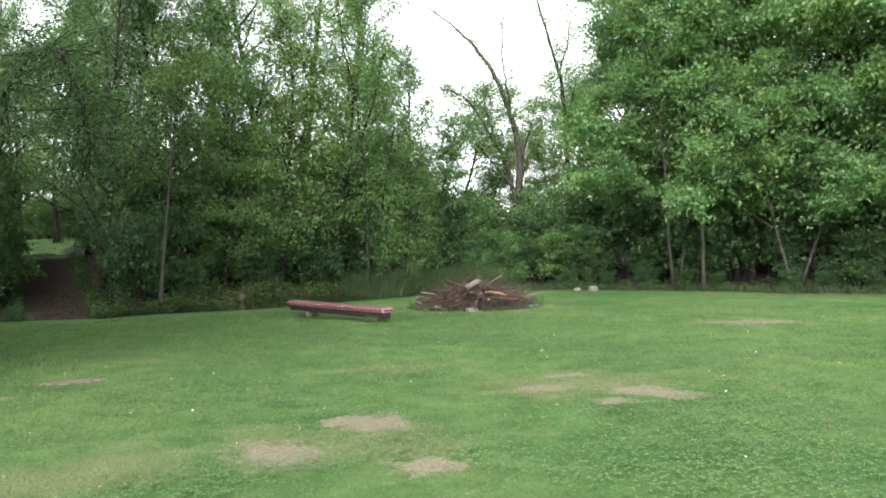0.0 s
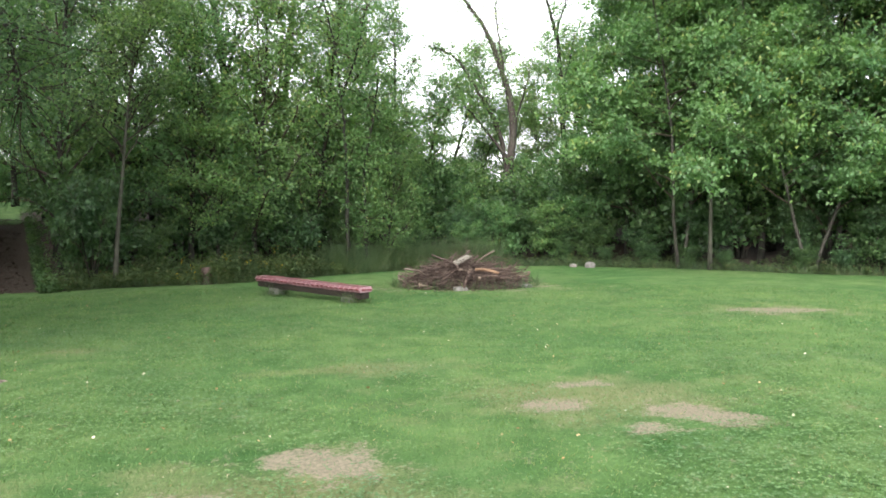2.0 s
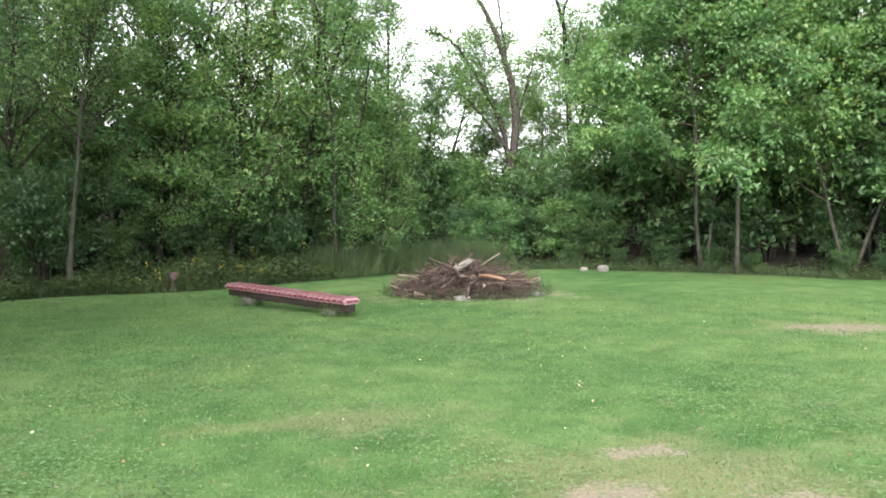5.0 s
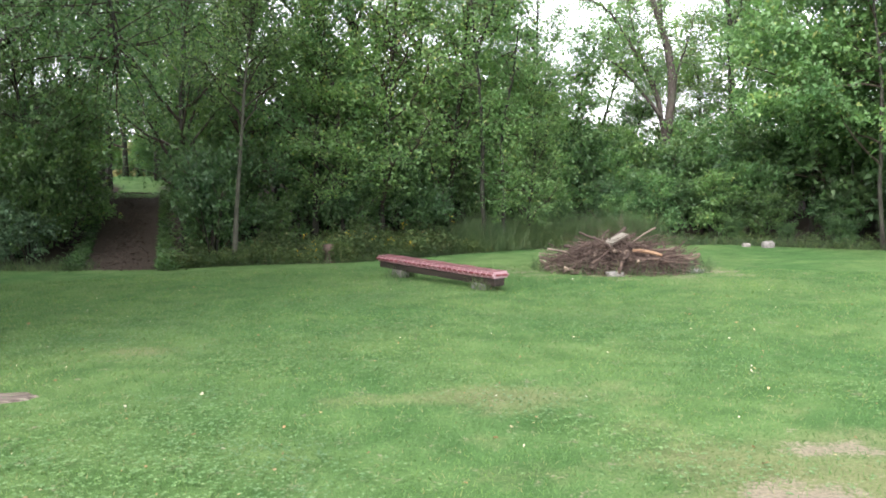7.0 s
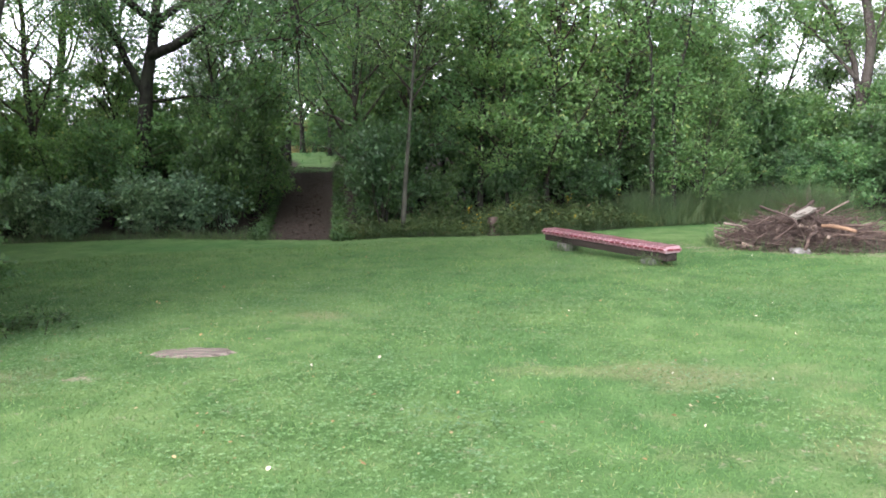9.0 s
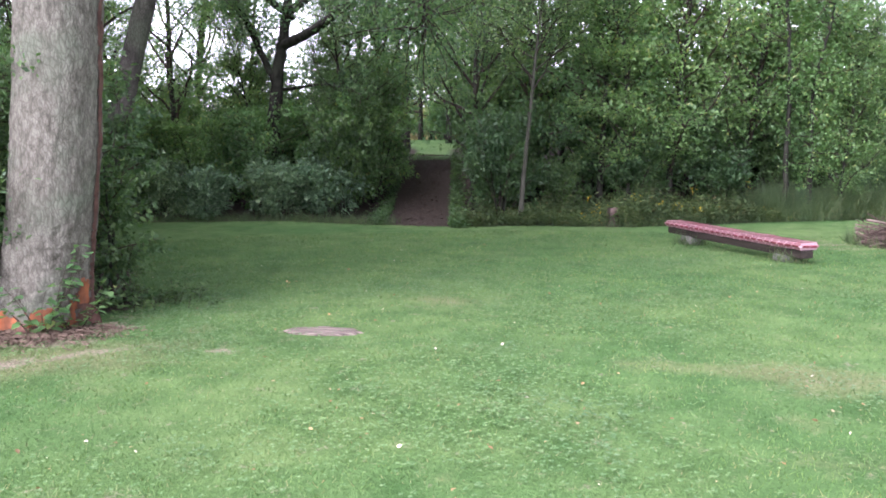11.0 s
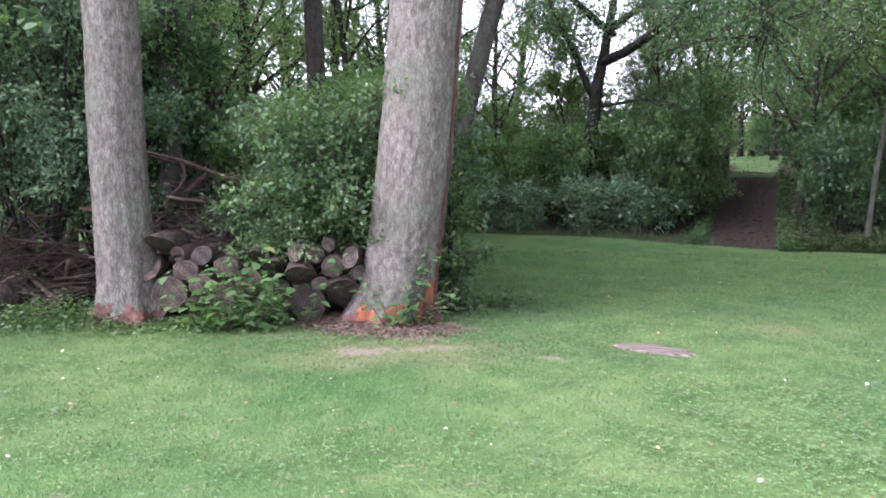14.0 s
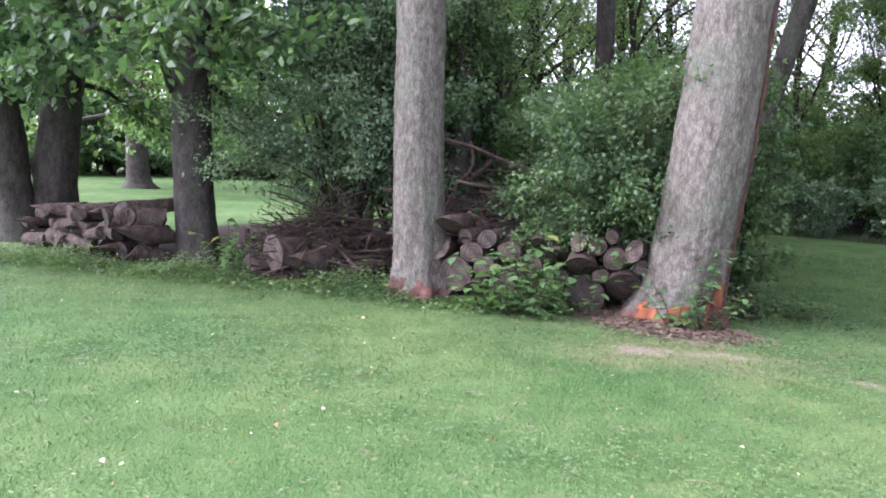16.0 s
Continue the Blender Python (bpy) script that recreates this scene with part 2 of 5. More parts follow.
class Soup:
    """Collects tubes and the like into one mesh."""

    def __init__(self):
        self.v, self.q, self.t, self.n = [], [], [], 0

    def add(self, v, quads=(), tris=()):
        self.v.append(np.asarray(v, float))
        if len(quads):
            self.q.append(np.asarray(quads) + self.n)
        if len(tris):
            self.t.append(np.asarray(tris) + self.n)
        self.n += len(v)

    def tube(self, pts, radii, sides=6, cap=True, lumpy=None):
        pts, radii = np.asarray(pts, float), np.asarray(radii, float)
        n = len(pts)
        tang = np.gradient(pts, axis=0)
        tang /= np.linalg.norm(tang, axis=1)[:, None] + 1e-9
        ref = np.array([1.0, 0, 0]) if abs(tang[0][0]) < 0.8 else np.array([0, 1.0, 0])
        a = np.cross(tang, ref)
        a /= np.linalg.norm(a, axis=1)[:, None] + 1e-9
        b = np.cross(tang, a)
        ang = np.linspace(0, 2 * np.pi, sides, endpoint=False)
        rr = radii[:, None] * np.ones((n, sides))
        if lumpy is not None:
            rr = rr * lumpy
        ring = pts[:, None, :] + rr[..., None] * (np.cos(ang)[None, :, None] * a[:, None, :] + np.sin(ang)[None, :, None] * b[:, None, :])
        v = ring.reshape(-1, 3)
        i = np.arange(n - 1)[:, None] * sides
        j = np.arange(sides)[None, :]
        k = (j + 1) % sides
        quads = np.stack([i + j, i + k, i + sides + k, i + sides + j], -1).reshape(-1, 4)
        tris = []
        if cap:
            v = np.vstack([v, pts[:1], pts[-1:]])
            c0, c1, last = n * sides, n * sides + 1, (n - 1) * sides
            jj = np.arange(sides)
            kk = (jj + 1) % sides
            tris = np.vstack([np.stack([np.full(sides, c0), kk, jj], -1), np.stack([np.full(sides, c1), last + jj, last + kk], -1)])
        self.add(v, quads, tris)

    def mesh(self, name, mats, smooth=True):
        faces = []
        if self.q:
            faces.append(np.vstack(self.q))
        if self.t:
            faces.append(np.vstack(self.t))
        return mesh_np(name, np.vstack(self.v), faces, mats, smooth=smooth)


def leaves(pos, axis, normal, length, width, shape=4):
    """Leaf blades at pos along axis: diamonds (4) or ovals with a fold (6)."""
    n = len(pos)
    axis = axis / (np.linalg.norm(axis, axis=1)[:, None] + 1e-9)
    side = np.cross(axis, normal)
    side /= np.linalg.norm(side, axis=1)[:, None] + 1e-9
    up = np.cross(side, axis)
    L, W = length[:, None], width[:, None]
    if shape == 3:
        prof = ((0, -0.5, 0), (0.12, 0.5, 0.05), (1, 0, -0.08))
    elif shape == 4:
        prof = ((0, 0, 0), (0.45, 0.5, 0.12), (1, 0, -0.1), (0.45, -0.5, 0.12))
    else:
        prof = ((0, 0, 0), (0.25, 0.42, 0.08), (0.62, 0.4, 0.05), (1, 0, -0.16), (0.62, -0.4, 0.05), (0.25, -0.42, 0.08))
    v = np.stack([pos + axis * L * p + side * W * s + up * W * u for p, s, u in prof], 1)
    k = len(prof)
    return v.reshape(-1, 3), np.arange(n * k).reshape(n, k)


def unit(v):
    return v / (np.linalg.norm(v, axis=-1, keepdims=True) + 1e-9)


def bend(rng, start, direction, length, n, wobble, rise):
    """A wandering line of n points."""
    pts, d = [np.array(start, float)], np.array(direction, float)
    d /= np.linalg.norm(d)
    for i in range(n - 1):
        d = d + rng.normal(0, wobble, 3) + np.array([0, 0, rise])
        d /= np.linalg.norm(d)
        pts.append(pts[-1] + d * length / (n - 1))
    return np.array(pts)


def grow(seed, h=9.0, r=0.12, lean=(0, 0), lo=0.2, spread=2.6, limbs=26, twigs=15, per=34, leaf=0.14, elev=(20, 55),
         rise=0.04, taper=0.35, wobble=0.035, sides=8, shape=3, limb_sides=5, twig_len=0.9, flare=0.5, stems=1, inner=0.3, leaf_flat=0.4, limb_r=0.35, trunk_n=14, cluster=0.15):
    """Arrays of a broadleaf tree or shrub: trunk soup, limb soup, leaf verts and faces."""
    rng = np.random.default_rng(seed)
    trunk, branch = Soup(), Soup()
    lines = []
    for s in range(stems):
        if stems == 1:
            base, d = np.zeros(3), np.array([lean[0], lean[1], 1.0])
        else:
            a = 2 * np.pi * s / stems + rng.uniform(-0.4, 0.4)
            base = np.array([np.cos(a), np.sin(a), 0]) * r * 1.6
            d = np.array([np.cos(a) * 0.25 + lean[0], np.sin(a) * 0.25 + lean[1], 1.0])
        hh = h * (1 if s == 0 else rng.uniform(0.7, 0.98))
        pts = bend(rng, base, d, hh, trunk_n, wobble, 0.02)
        pts[0] -= (0, 0, 0.12)
        u = np.linspace(0, 1, trunk_n)
        rad = r * (1 - u) ** 0.8 * 0.92 + r * 0.08
        rad[0] *= 1 + flare
        rad[1] *= 1 + flare * 0.12
        lump = 1 + 0.07 * rng.normal(size=(trunk_n, sides))
        trunk.tube(pts, rad, sides, lumpy=lump)
        lines.append((pts, rad))
    t0, td, tl = [], [], []
    for i in range(limbs):
        pts, rad = lines[i % stems]
        s = lo + (0.97 - lo) * ((i + rng.uniform(0, 1)) / limbs)
        x = s * (trunk_n - 1)
        k = min(int(x), trunk_n - 2)
        p = pts[k] + (pts[k + 1] - pts[k]) * (x - k)
        a = i * 2.4 + rng.uniform(-0.5, 0.5)
        e = radians(rng.uniform(*elev)) + 0.35 * s
        env = 1 - (1 - taper) * ((s - lo) / (1 - lo)) ** 1.5
        ln = spread * env * rng.uniform(0.65, 1.15)
        d = np.array([np.cos(a) * np.cos(e), np.sin(a) * np.cos(e), np.sin(e)])
        lp = bend(rng, p, d, ln, 7, 0.13, rise)
        lr = np.linspace(min(rad[k] * limb_r * 1.6, 0.03 + ln * 0.014), 0.008, 7)
        branch.tube(lp, lr, limb_sides, cap=False)
        uu = rng.uniform(inner, 1.0, twigs) ** 0.8
        xi = uu * 6
        ki = np.minimum(xi.astype(int), 5)
        q = lp[ki] + (lp[ki + 1] - lp[ki]) * (xi - ki)[:, None]
        dirs = unit(lp[ki + 1] - lp[ki]) * 0.6 + rng.normal(0, 0.6, (twigs, 3)) * (1, 1, 0.5)
        t0.append(q)
        td.append(unit(dirs))
        tl.append(rng.uniform(0.5, 1.1, twigs) * twig_len)
    t0, td, tl = np.vstack(t0), np.vstack(td), np.concatenate(tl)
    # twigs as thin three-sided spikes
    up = np.array([0, 0, 1.0])
    sd = unit(np.cross(td, up + 0.01))
    sd2 = np.cross(td, sd)
    w = 0.007
    tv = np.stack([t0 + sd * w, t0 - sd * w * 0.5 + sd2 * w, t0 - sd * w * 0.5 - sd2 * w, t0 + td * tl[:, None]], 1).reshape(-1, 3)
    b = np.arange(len(t0))[:, None] * 4
    branch.add(tv, tris=np.vstack([b + [0, 1, 3], b + [1, 2, 3], b + [2, 0, 3]]))
    n = len(t0) * per
    if n == 0:
        return trunk, branch, None, None
    idx = np.repeat(np.arange(len(t0)), per)
    u = rng.uniform(0.1, 1.05, n)
    pos = t0[idx] + td[idx] * (tl[idx] * u)[:, None] + rng.normal(0, cluster, (n, 3)) * (1, 1, 0.7) * twig_len
    pos[:, 2] -= 0.12 * u * u * twig_len
    pos[:, 2] = np.maximum(pos[:, 2], 0.04)
    ax = unit(td[idx] * 0.5 + rng.normal(0, 0.6, (n, 3)) + (0, 0, -0.25))
    nm = unit(rng.normal(0, 0.5, (n, 3)) + (0, 0, leaf_flat))
    ll = leaf * rng.uniform(0.6, 1.2, n)
    v, f = leaves(pos, ax, nm, ll, ll * rng.uniform(0.5, 0.68, n), shape)
    return trunk, branch, v, f


def tree(name, label, category, m, bark, leaf_mat, group="", twig=None, **kw):
    trunk, branch, v, f = grow(**kw)
    ob = thing(name, label, category, group, m=m)
    child("trunk", trunk.mesh("trunk", bark), ob)
    tagged(child("branchwork", branch.mesh("branchwork", twig or bark), ob), kind="stuff")
    if v is not None:
        child("crown", mesh_np("crown", v, f, leaf_mat), ob)
    return ob


# ---- the ground ----
EDGE = np.array([(-60, 9.0), (-30, 12.5), (-22, 14.2), (-15.4, 15.8), (-12.3, 17.3), (-9.7, 17.7), (-8.4, 17.8), (-7.2, 18.6), (-4.9, 19.3),
                 (-3.0, 21.3), (-1, 23), (3.9, 24.3), (8.3, 21.3), (11.2, 19.1), (16, 15.6), (30, 5), (60, -18)], float)


def edge_y(x):
    return np.interp(x, EDGE[:, 0], EDGE[:, 1])


def smooth(a, b, x):
    t = np.clip((x - a) / (b - a), 0, 1)
    return t * t * (3 - 2 * t)


def path_x(y):
    """The middle of the dirt path at y."""
    return -9.15 - (y - 17.7) * 0.565


def terrain(x, y):
    x, y = np.asarray(x, float), np.asarray(y, float)
    d = y - edge_y(x)
    rise = 1.55 * smooth(0.3, 10.5, d) + 0.75 * smooth(10.5, 19, d)
    lumps = 0.02 * np.sin(0.9 * x + 1.3 * np.sin(0.5 * y)) * np.sin(0.8 * y + 0.4)
    wood = 0.1 * np.sin(1.7 * x) * np.sin(1.3 * y + 1) * smooth(0.5, 2.5, d) * (1 - np.exp(-((x - path_x(y)) / 1.2) ** 2))
    return rise + lumps * (1 - smooth(0, 1, d)) + wood


def h_at(x, y):
    return float(terrain(x, y))


def axis_steps(a, b, fine, out):
    mid = np.arange(a, b + 1e-6, fine)
    grow_out = []
    s, x = fine, 0.0
    while x < out:
        s *= 1.22
        x += s
        grow_out.append(x)
    g = np.array(grow_out)
    return np.concatenate([a - g[::-1], mid, b + g])


def ground():
    xs, ys = axis_steps(-15, 12, 0.13, 2500), axis_steps(3.0, 26, 0.13, 2500)
    X, Y = np.meshgrid(xs, ys)
    Z = terrain(X, Y)
    nx, ny = len(xs), len(ys)
    i = (np.arange(ny - 1)[:, None] * nx + np.arange(nx - 1)[None, :])
    quads = np.stack([i, i + 1, i + nx + 1, i + nx], -1).reshape(-1, 4)
    me = mesh_np("ground", np.stack([X, Y, Z], -1).reshape(-1, 3), quads, MAT_GROUND, smooth=True)

    def blob(cx, cy, rx, ry, turn=0.0):
        c, s = math.cos(radians(turn)), math.sin(radians(turn))
        u, v = ((X - cx) * c + (Y - cy) * s) / rx, (-(X - cx) * s + (Y - cy) * c) / ry
        wave = 0.22 * np.sin(5.1 * X + 2.3 * Y + cx) + 0.18 * np.sin(9.7 * Y - 4.1 * X + cy) + 0.14 * np.sin(17 * X + 13 * Y)
        return np.clip(1.25 - np.sqrt(u * u + v * v) * (1 + wave), 0, 1)

    bare = np.zeros_like(X)
    for b in BARE:
        bare = np.maximum(bare, blob(*b))
    dry = np.zeros_like(X)
    for b in DRY:
        dry = np.maximum(dry, blob(*b))
    d = Y - edge_y(X)
    px = np.abs(X - path_x(Y))
    on_path = 1 - smooth(0.55, 1.0, px)
    end = smooth(8.0, 9.2, d)
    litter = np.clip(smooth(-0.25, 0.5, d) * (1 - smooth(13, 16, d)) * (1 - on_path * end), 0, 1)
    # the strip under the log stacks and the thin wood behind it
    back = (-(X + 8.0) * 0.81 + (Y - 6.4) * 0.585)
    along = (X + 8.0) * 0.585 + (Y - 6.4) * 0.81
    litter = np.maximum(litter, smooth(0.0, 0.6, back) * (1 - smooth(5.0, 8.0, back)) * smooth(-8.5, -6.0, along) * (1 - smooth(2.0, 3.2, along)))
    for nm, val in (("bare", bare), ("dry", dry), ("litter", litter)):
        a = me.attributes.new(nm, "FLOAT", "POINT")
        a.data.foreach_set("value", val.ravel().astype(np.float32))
    return tagged(new("ground", me), "mown green lawn with bare patches, rising into woodland floor", "ground", kind="structure")


BARE = [(-0.73, 6.4, 0.55, 0.3), (-1.25, 5.5, 0.45, 0.28), (-0.15, 5.2, 0.32, 0.18), (2.05, 7.45, 0.5, 0.26, -20), (1.05, 7.75, 0.36, 0.2), (1.6, 7.1, 0.3, 0.16), (1.35, 8.5, 0.3, 0.14),
        (5.5, 13.35, 0.85, 0.4), (-5.9, 6.8, 0.32, 0.12, 60), (-5.6, 7.4, 0.34, 0.13, 60), (-6.6, 7.55, 0.85, 0.5, 55), (-4.7, 7.9, 0.15, 0.08), (0.9, 17.9, 1.7, 1.0)]
DRY = [(-0.8, 5.8, 1.3, 0.8), (1.4, 8.0, 1.6, 0.9), (5.4, 13.4, 1.4, 0.8), (-5.7, 7.1, 1.2, 0.7, 60), (-4.2, 10.5, 0.5, 0.25), (0.9, 17.9, 2.0, 1.2), (-2.6, 5.0, 1.2, 0.7, 40), (-0.7, 9.4, 1.1, 0.35, 12)]
ground()


# ---- woodland ----
def stand(x, y, turn=0.0, size=1.0, sink=0.05):
    return pose(x, y, h_at(x, y) - sink, 0, 0, turn) @ Matrix.Scale(size, 4)


def at_place(ob, x, y, turn, size, sx=1.0):
    c = copy_thing(ob, pose(x, y, h_at(x, y) - 0.05, 0, 0, turn))
    c.scale = (size * sx, size * sx, size)
    return c


R = np.random.default_rng(7)


def scatter(ob, places, group):
    """Stand ob at the first place and its copies at the others; places are x, y, size, girth."""
    tagged(ob, group=group)
    for i, (x, y, size, girth) in enumerate(places):
        turn = float(R.uniform(0, 360))
        if i == 0:
            ob.matrix_basis = pose(x, y, h_at(x, y) - 0.05, 0, 0, turn)
            ob.scale = (size * girth, size * girth, size)
        else:
            at_place(ob, x, y, turn, size, girth)


def saplings():
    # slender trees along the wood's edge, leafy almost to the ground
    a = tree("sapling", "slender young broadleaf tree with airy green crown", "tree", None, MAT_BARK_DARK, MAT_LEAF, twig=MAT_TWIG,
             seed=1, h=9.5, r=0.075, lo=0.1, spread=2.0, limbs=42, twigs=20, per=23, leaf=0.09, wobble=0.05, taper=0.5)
    scatter(a, [(-3.3, 23.6, 1.05, 0.95), (-6.2, 21.2, 0.95, 1.0), (-1.5, 25.4, 0.85, 1.1), (-10.2, 23.2, 1.0, 1.0), (-13.4, 21.6, 0.9, 1.0), (-17.0, 20.5, 1.0, 0.9), (-5.4, 20.9, 0.7, 1.1)], "trees of the wood edge")
    b = tree("sapling", "thin young tree with light green leaves", "tree", None, MAT_BARK_DARK, MAT_LEAF_LIGHT, twig=MAT_TWIG,
             seed=2, h=8.0, r=0.06, lo=0.09, spread=1.8, limbs=40, twigs=20, per=24, leaf=0.085, wobble=0.06, taper=0.5)
    scatter(b, [(-4.7, 21.9, 1.15, 1.1), (-1.2, 23.4, 0.62, 1.2), (-0.4, 27.5, 0.7, 1.3), (-7.6, 22.4, 1.2, 1.1), (-14.4, 22.6, 1.2, 1.0), (-19, 18.3, 1.0, 1.1), (5.4, 33.0, 0.85, 1.5), (0.6, 33.0, 0.85, 1.6), (2.9, 35.0, 0.82, 1.7),
                (-1.6, 32.0, 0.95, 1.4), (4.2, 31.5, 0.62, 1.6), (1.6, 31.5, 0.58, 1.6), (7.2, 33.0, 0.95, 1.4), (-12.6, 19.9, 0.55, 1.1), (-15.2, 19.4, 0.75, 1.0)], "trees of the wood edge")


def tall_trees():
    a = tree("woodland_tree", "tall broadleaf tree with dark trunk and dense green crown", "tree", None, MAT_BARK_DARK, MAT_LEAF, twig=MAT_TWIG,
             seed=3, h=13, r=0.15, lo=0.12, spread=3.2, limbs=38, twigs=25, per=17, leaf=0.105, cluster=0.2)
    scatter(a, [(-5.6, 24.5, 1.0, 1.0), (-3.6, 27.6, 0.92, 0.9), (-5.3, 28.6, 0.95, 1.0), (7.6, 27.4, 1.1, 0.9), (11.6, 23.2, 1.1, 1.0), (16.5, 19.6, 1.05, 1.1), (-20.5, 13.2, 0.9, 1.0), (-13.6, 22.6, 0.8, 0.9), (-10.1, 22.3, 0.8, 0.9), (-11.2, 26.4, 0.8, 0.9),
                (-18.4, 31.0, 0.9, 0.9), (-14.5, 30.6, 0.9, 0.9), (10.2, 24.0, 1.15, 1.0), (14.6, 21.0, 1.1, 1.1), (-20.5, 21.5, 0.85, 1.0)], "trees of the wood")
    b = tree("woodland_tree", "tall tree with deep green leaves and layered limbs", "tree", None, MAT_BARK_DARK, MAT_LEAF_DARK, twig=MAT_TWIG,
             seed=4, h=12, r=0.15, lo=0.1, spread=3.3, limbs=38, twigs=25, per=17, leaf=0.105, elev=(5, 40), cluster=0.2)
    scatter(b, [(-7.7, 25.5, 0.95, 1.0), (-8.0, 21.6, 0.85, 0.8), (-9.0, 20.2, 0.8, 0.7), (-24, 17, 0.9, 1.0), (19.5, 17.0, 1.0, 1.0), (-22.5, 19.5, 0.85, 1.0), (-12.2, 19.3, 0.5, 0.75)], "trees of the wood")


def arch_trees():
    # crowns that close over the path
    a = tree("woodland_tree", "tree arching with leafy limbs over the dirt path", "tree", None, MAT_BARK_DARK, MAT_LEAF_LIGHT, twig=MAT_TWIG,
             seed=19, h=10, r=0.13, lo=0.15, spread=3.0, limbs=36, twigs=24, per=15, leaf=0.1, elev=(-5, 35), rise=-0.02, cluster=0.18)
    scatter(a, [(-12.6, 26.6, 0.9, 0.9), (-16.5, 28.6, 0.9, 0.9), (-16.2, 31.4, 0.85, 1.0), (-19.0, 33.6, 0.85, 1.0), (-20.8, 37.6, 0.85, 1.1)], "trees arching over the path")


def right_hand_maples():
    # wide, low-branched maples that hang over the lawn
    a = tree("maple_tree", "spreading maple with low leafy limbs over the lawn edge", "tree", None, MAT_BARK_DARK, MAT_LEAF, twig=MAT_TWIG,
             seed=26, h=9.5, r=0.075, lo=0.18, spread=3.3, limbs=48, twigs=30, per=38, leaf=0.115, elev=(0, 38), taper=0.45, rise=-0.012, wobble=0.03, cluster=0.13)
    scatter(a, [(7.6, 23.4, 1.25, 0.95), (10.8, 21.4, 1.2, 0.95), (14.4, 18.4, 1.2, 1.0), (6.2, 25.2, 0.85, 0.8), (9.3, 22.6, 1.2, 0.9), (12.6, 20.2, 1.15, 0.95)], "maples of the lawn edge")
    b = tree("maple_tree", "maple with green leaves and slender forked trunk", "tree", None, MAT_BARK_MID, MAT_LEAF, twig=MAT_TWIG,
             seed=6, h=10.5, r=0.05, lo=0.18, spread=2.9, limbs=40, twigs=24, per=40, leaf=0.115, elev=(0, 40), rise=-0.01, stems=2, cluster=0.13)
    scatter(b, [(7.0, 22.5, 1.0, 1.0), (12.4, 19.6, 1.1, 1.0), (17.6, 15.6, 1.0, 1.0), (9.9, 21.0, 0.9, 1.0)], "maples of the lawn edge")
    tree("slim_maple", "slim straight pale stem with leaves from head height", "tree", stand(7.55, 21.75), MAT_BARK_PALE, MAT_LEAF, twig=MAT_TWIG,
         seed=17, h=8.5, r=0.06, lo=0.34, spread=2.2, limbs=30, twigs=20, per=30, leaf=0.115, elev=(0, 35), rise=-0.02, wobble=0.015)


def stem_tree(ob, stems, bark, leaf_mat, seed, leaf_label="", twig_mat=None):
    """Give ob bent stems, each (bends from the base, foot radius, twigs, twig length, droop, leaves a twig, leaf length)."""
    g = np.random.default_rng(seed)
    pos, ax, size = [], [], []
    for pts, r, twigs, tl, droop, per, leaf in stems:
        pts = np.array(pts, float)
        k = np.linspace(0, len(pts) - 1, 6 * len(pts))
        line = np.stack([np.interp(k, np.arange(len(pts)), pts[:, i]) for i in range(3)], 1)
        line[1:-1] = (line[:-2] + line[1:-1] + line[2:]) / 3 + g.normal(0, 0.012, (len(k) - 2, 3))
        sp = Soup()
        sp.tube(line, np.linspace(r, max(0.012, r * 0.12), len(k)), 9)
        stem_ob = child("stem", sp.mesh("stem", bark), ob)
        tw = Soup()
        for i in range(twigs):
            j = int(g.integers(len(k) // 4, len(k)))
            d = g.normal(0, 1, 3) * (1, 1, 0.5) + (0, 0, droop)
            b = bend(g, line[j], d, g.uniform(0.4, 1.0) * tl, 6, 0.16, 0.25 * droop * 0.3)
            tw.tube(b, np.linspace(0.014, 0.004, 6), 4, cap=False)
            m = int(g.integers(per // 2, per + 1))
            u = g.uniform(0.2, 1.0, m) * 5
            ki = np.minimum(u.astype(int), 4)
            pos.append(b[ki] + (b[ki + 1] - b[ki]) * (u - ki)[:, None] + g.normal(0, 0.13, (m, 3)) * tl ** 0.5)
            ax.append(g.normal(0, 1, (m, 3)) + (0, 0, -0.3))
            size.append(leaf * g.uniform(0.6, 1.2, m))
        tagged(child("branchwork", tw.mesh("branchwork", twig_mat or bark), stem_ob), kind="stuff")
    pos, ax, ll = np.vstack(pos), np.vstack(ax), np.concatenate(size)
    v, f = leaves(pos, ax, unit(g.normal(0, 0.6, pos.shape) + (0, 0, 0.5)), ll, ll * 0.6, 3)
    child("crown", mesh_np("crown", v, f, leaf_mat), ob, leaf_label)
    return ob


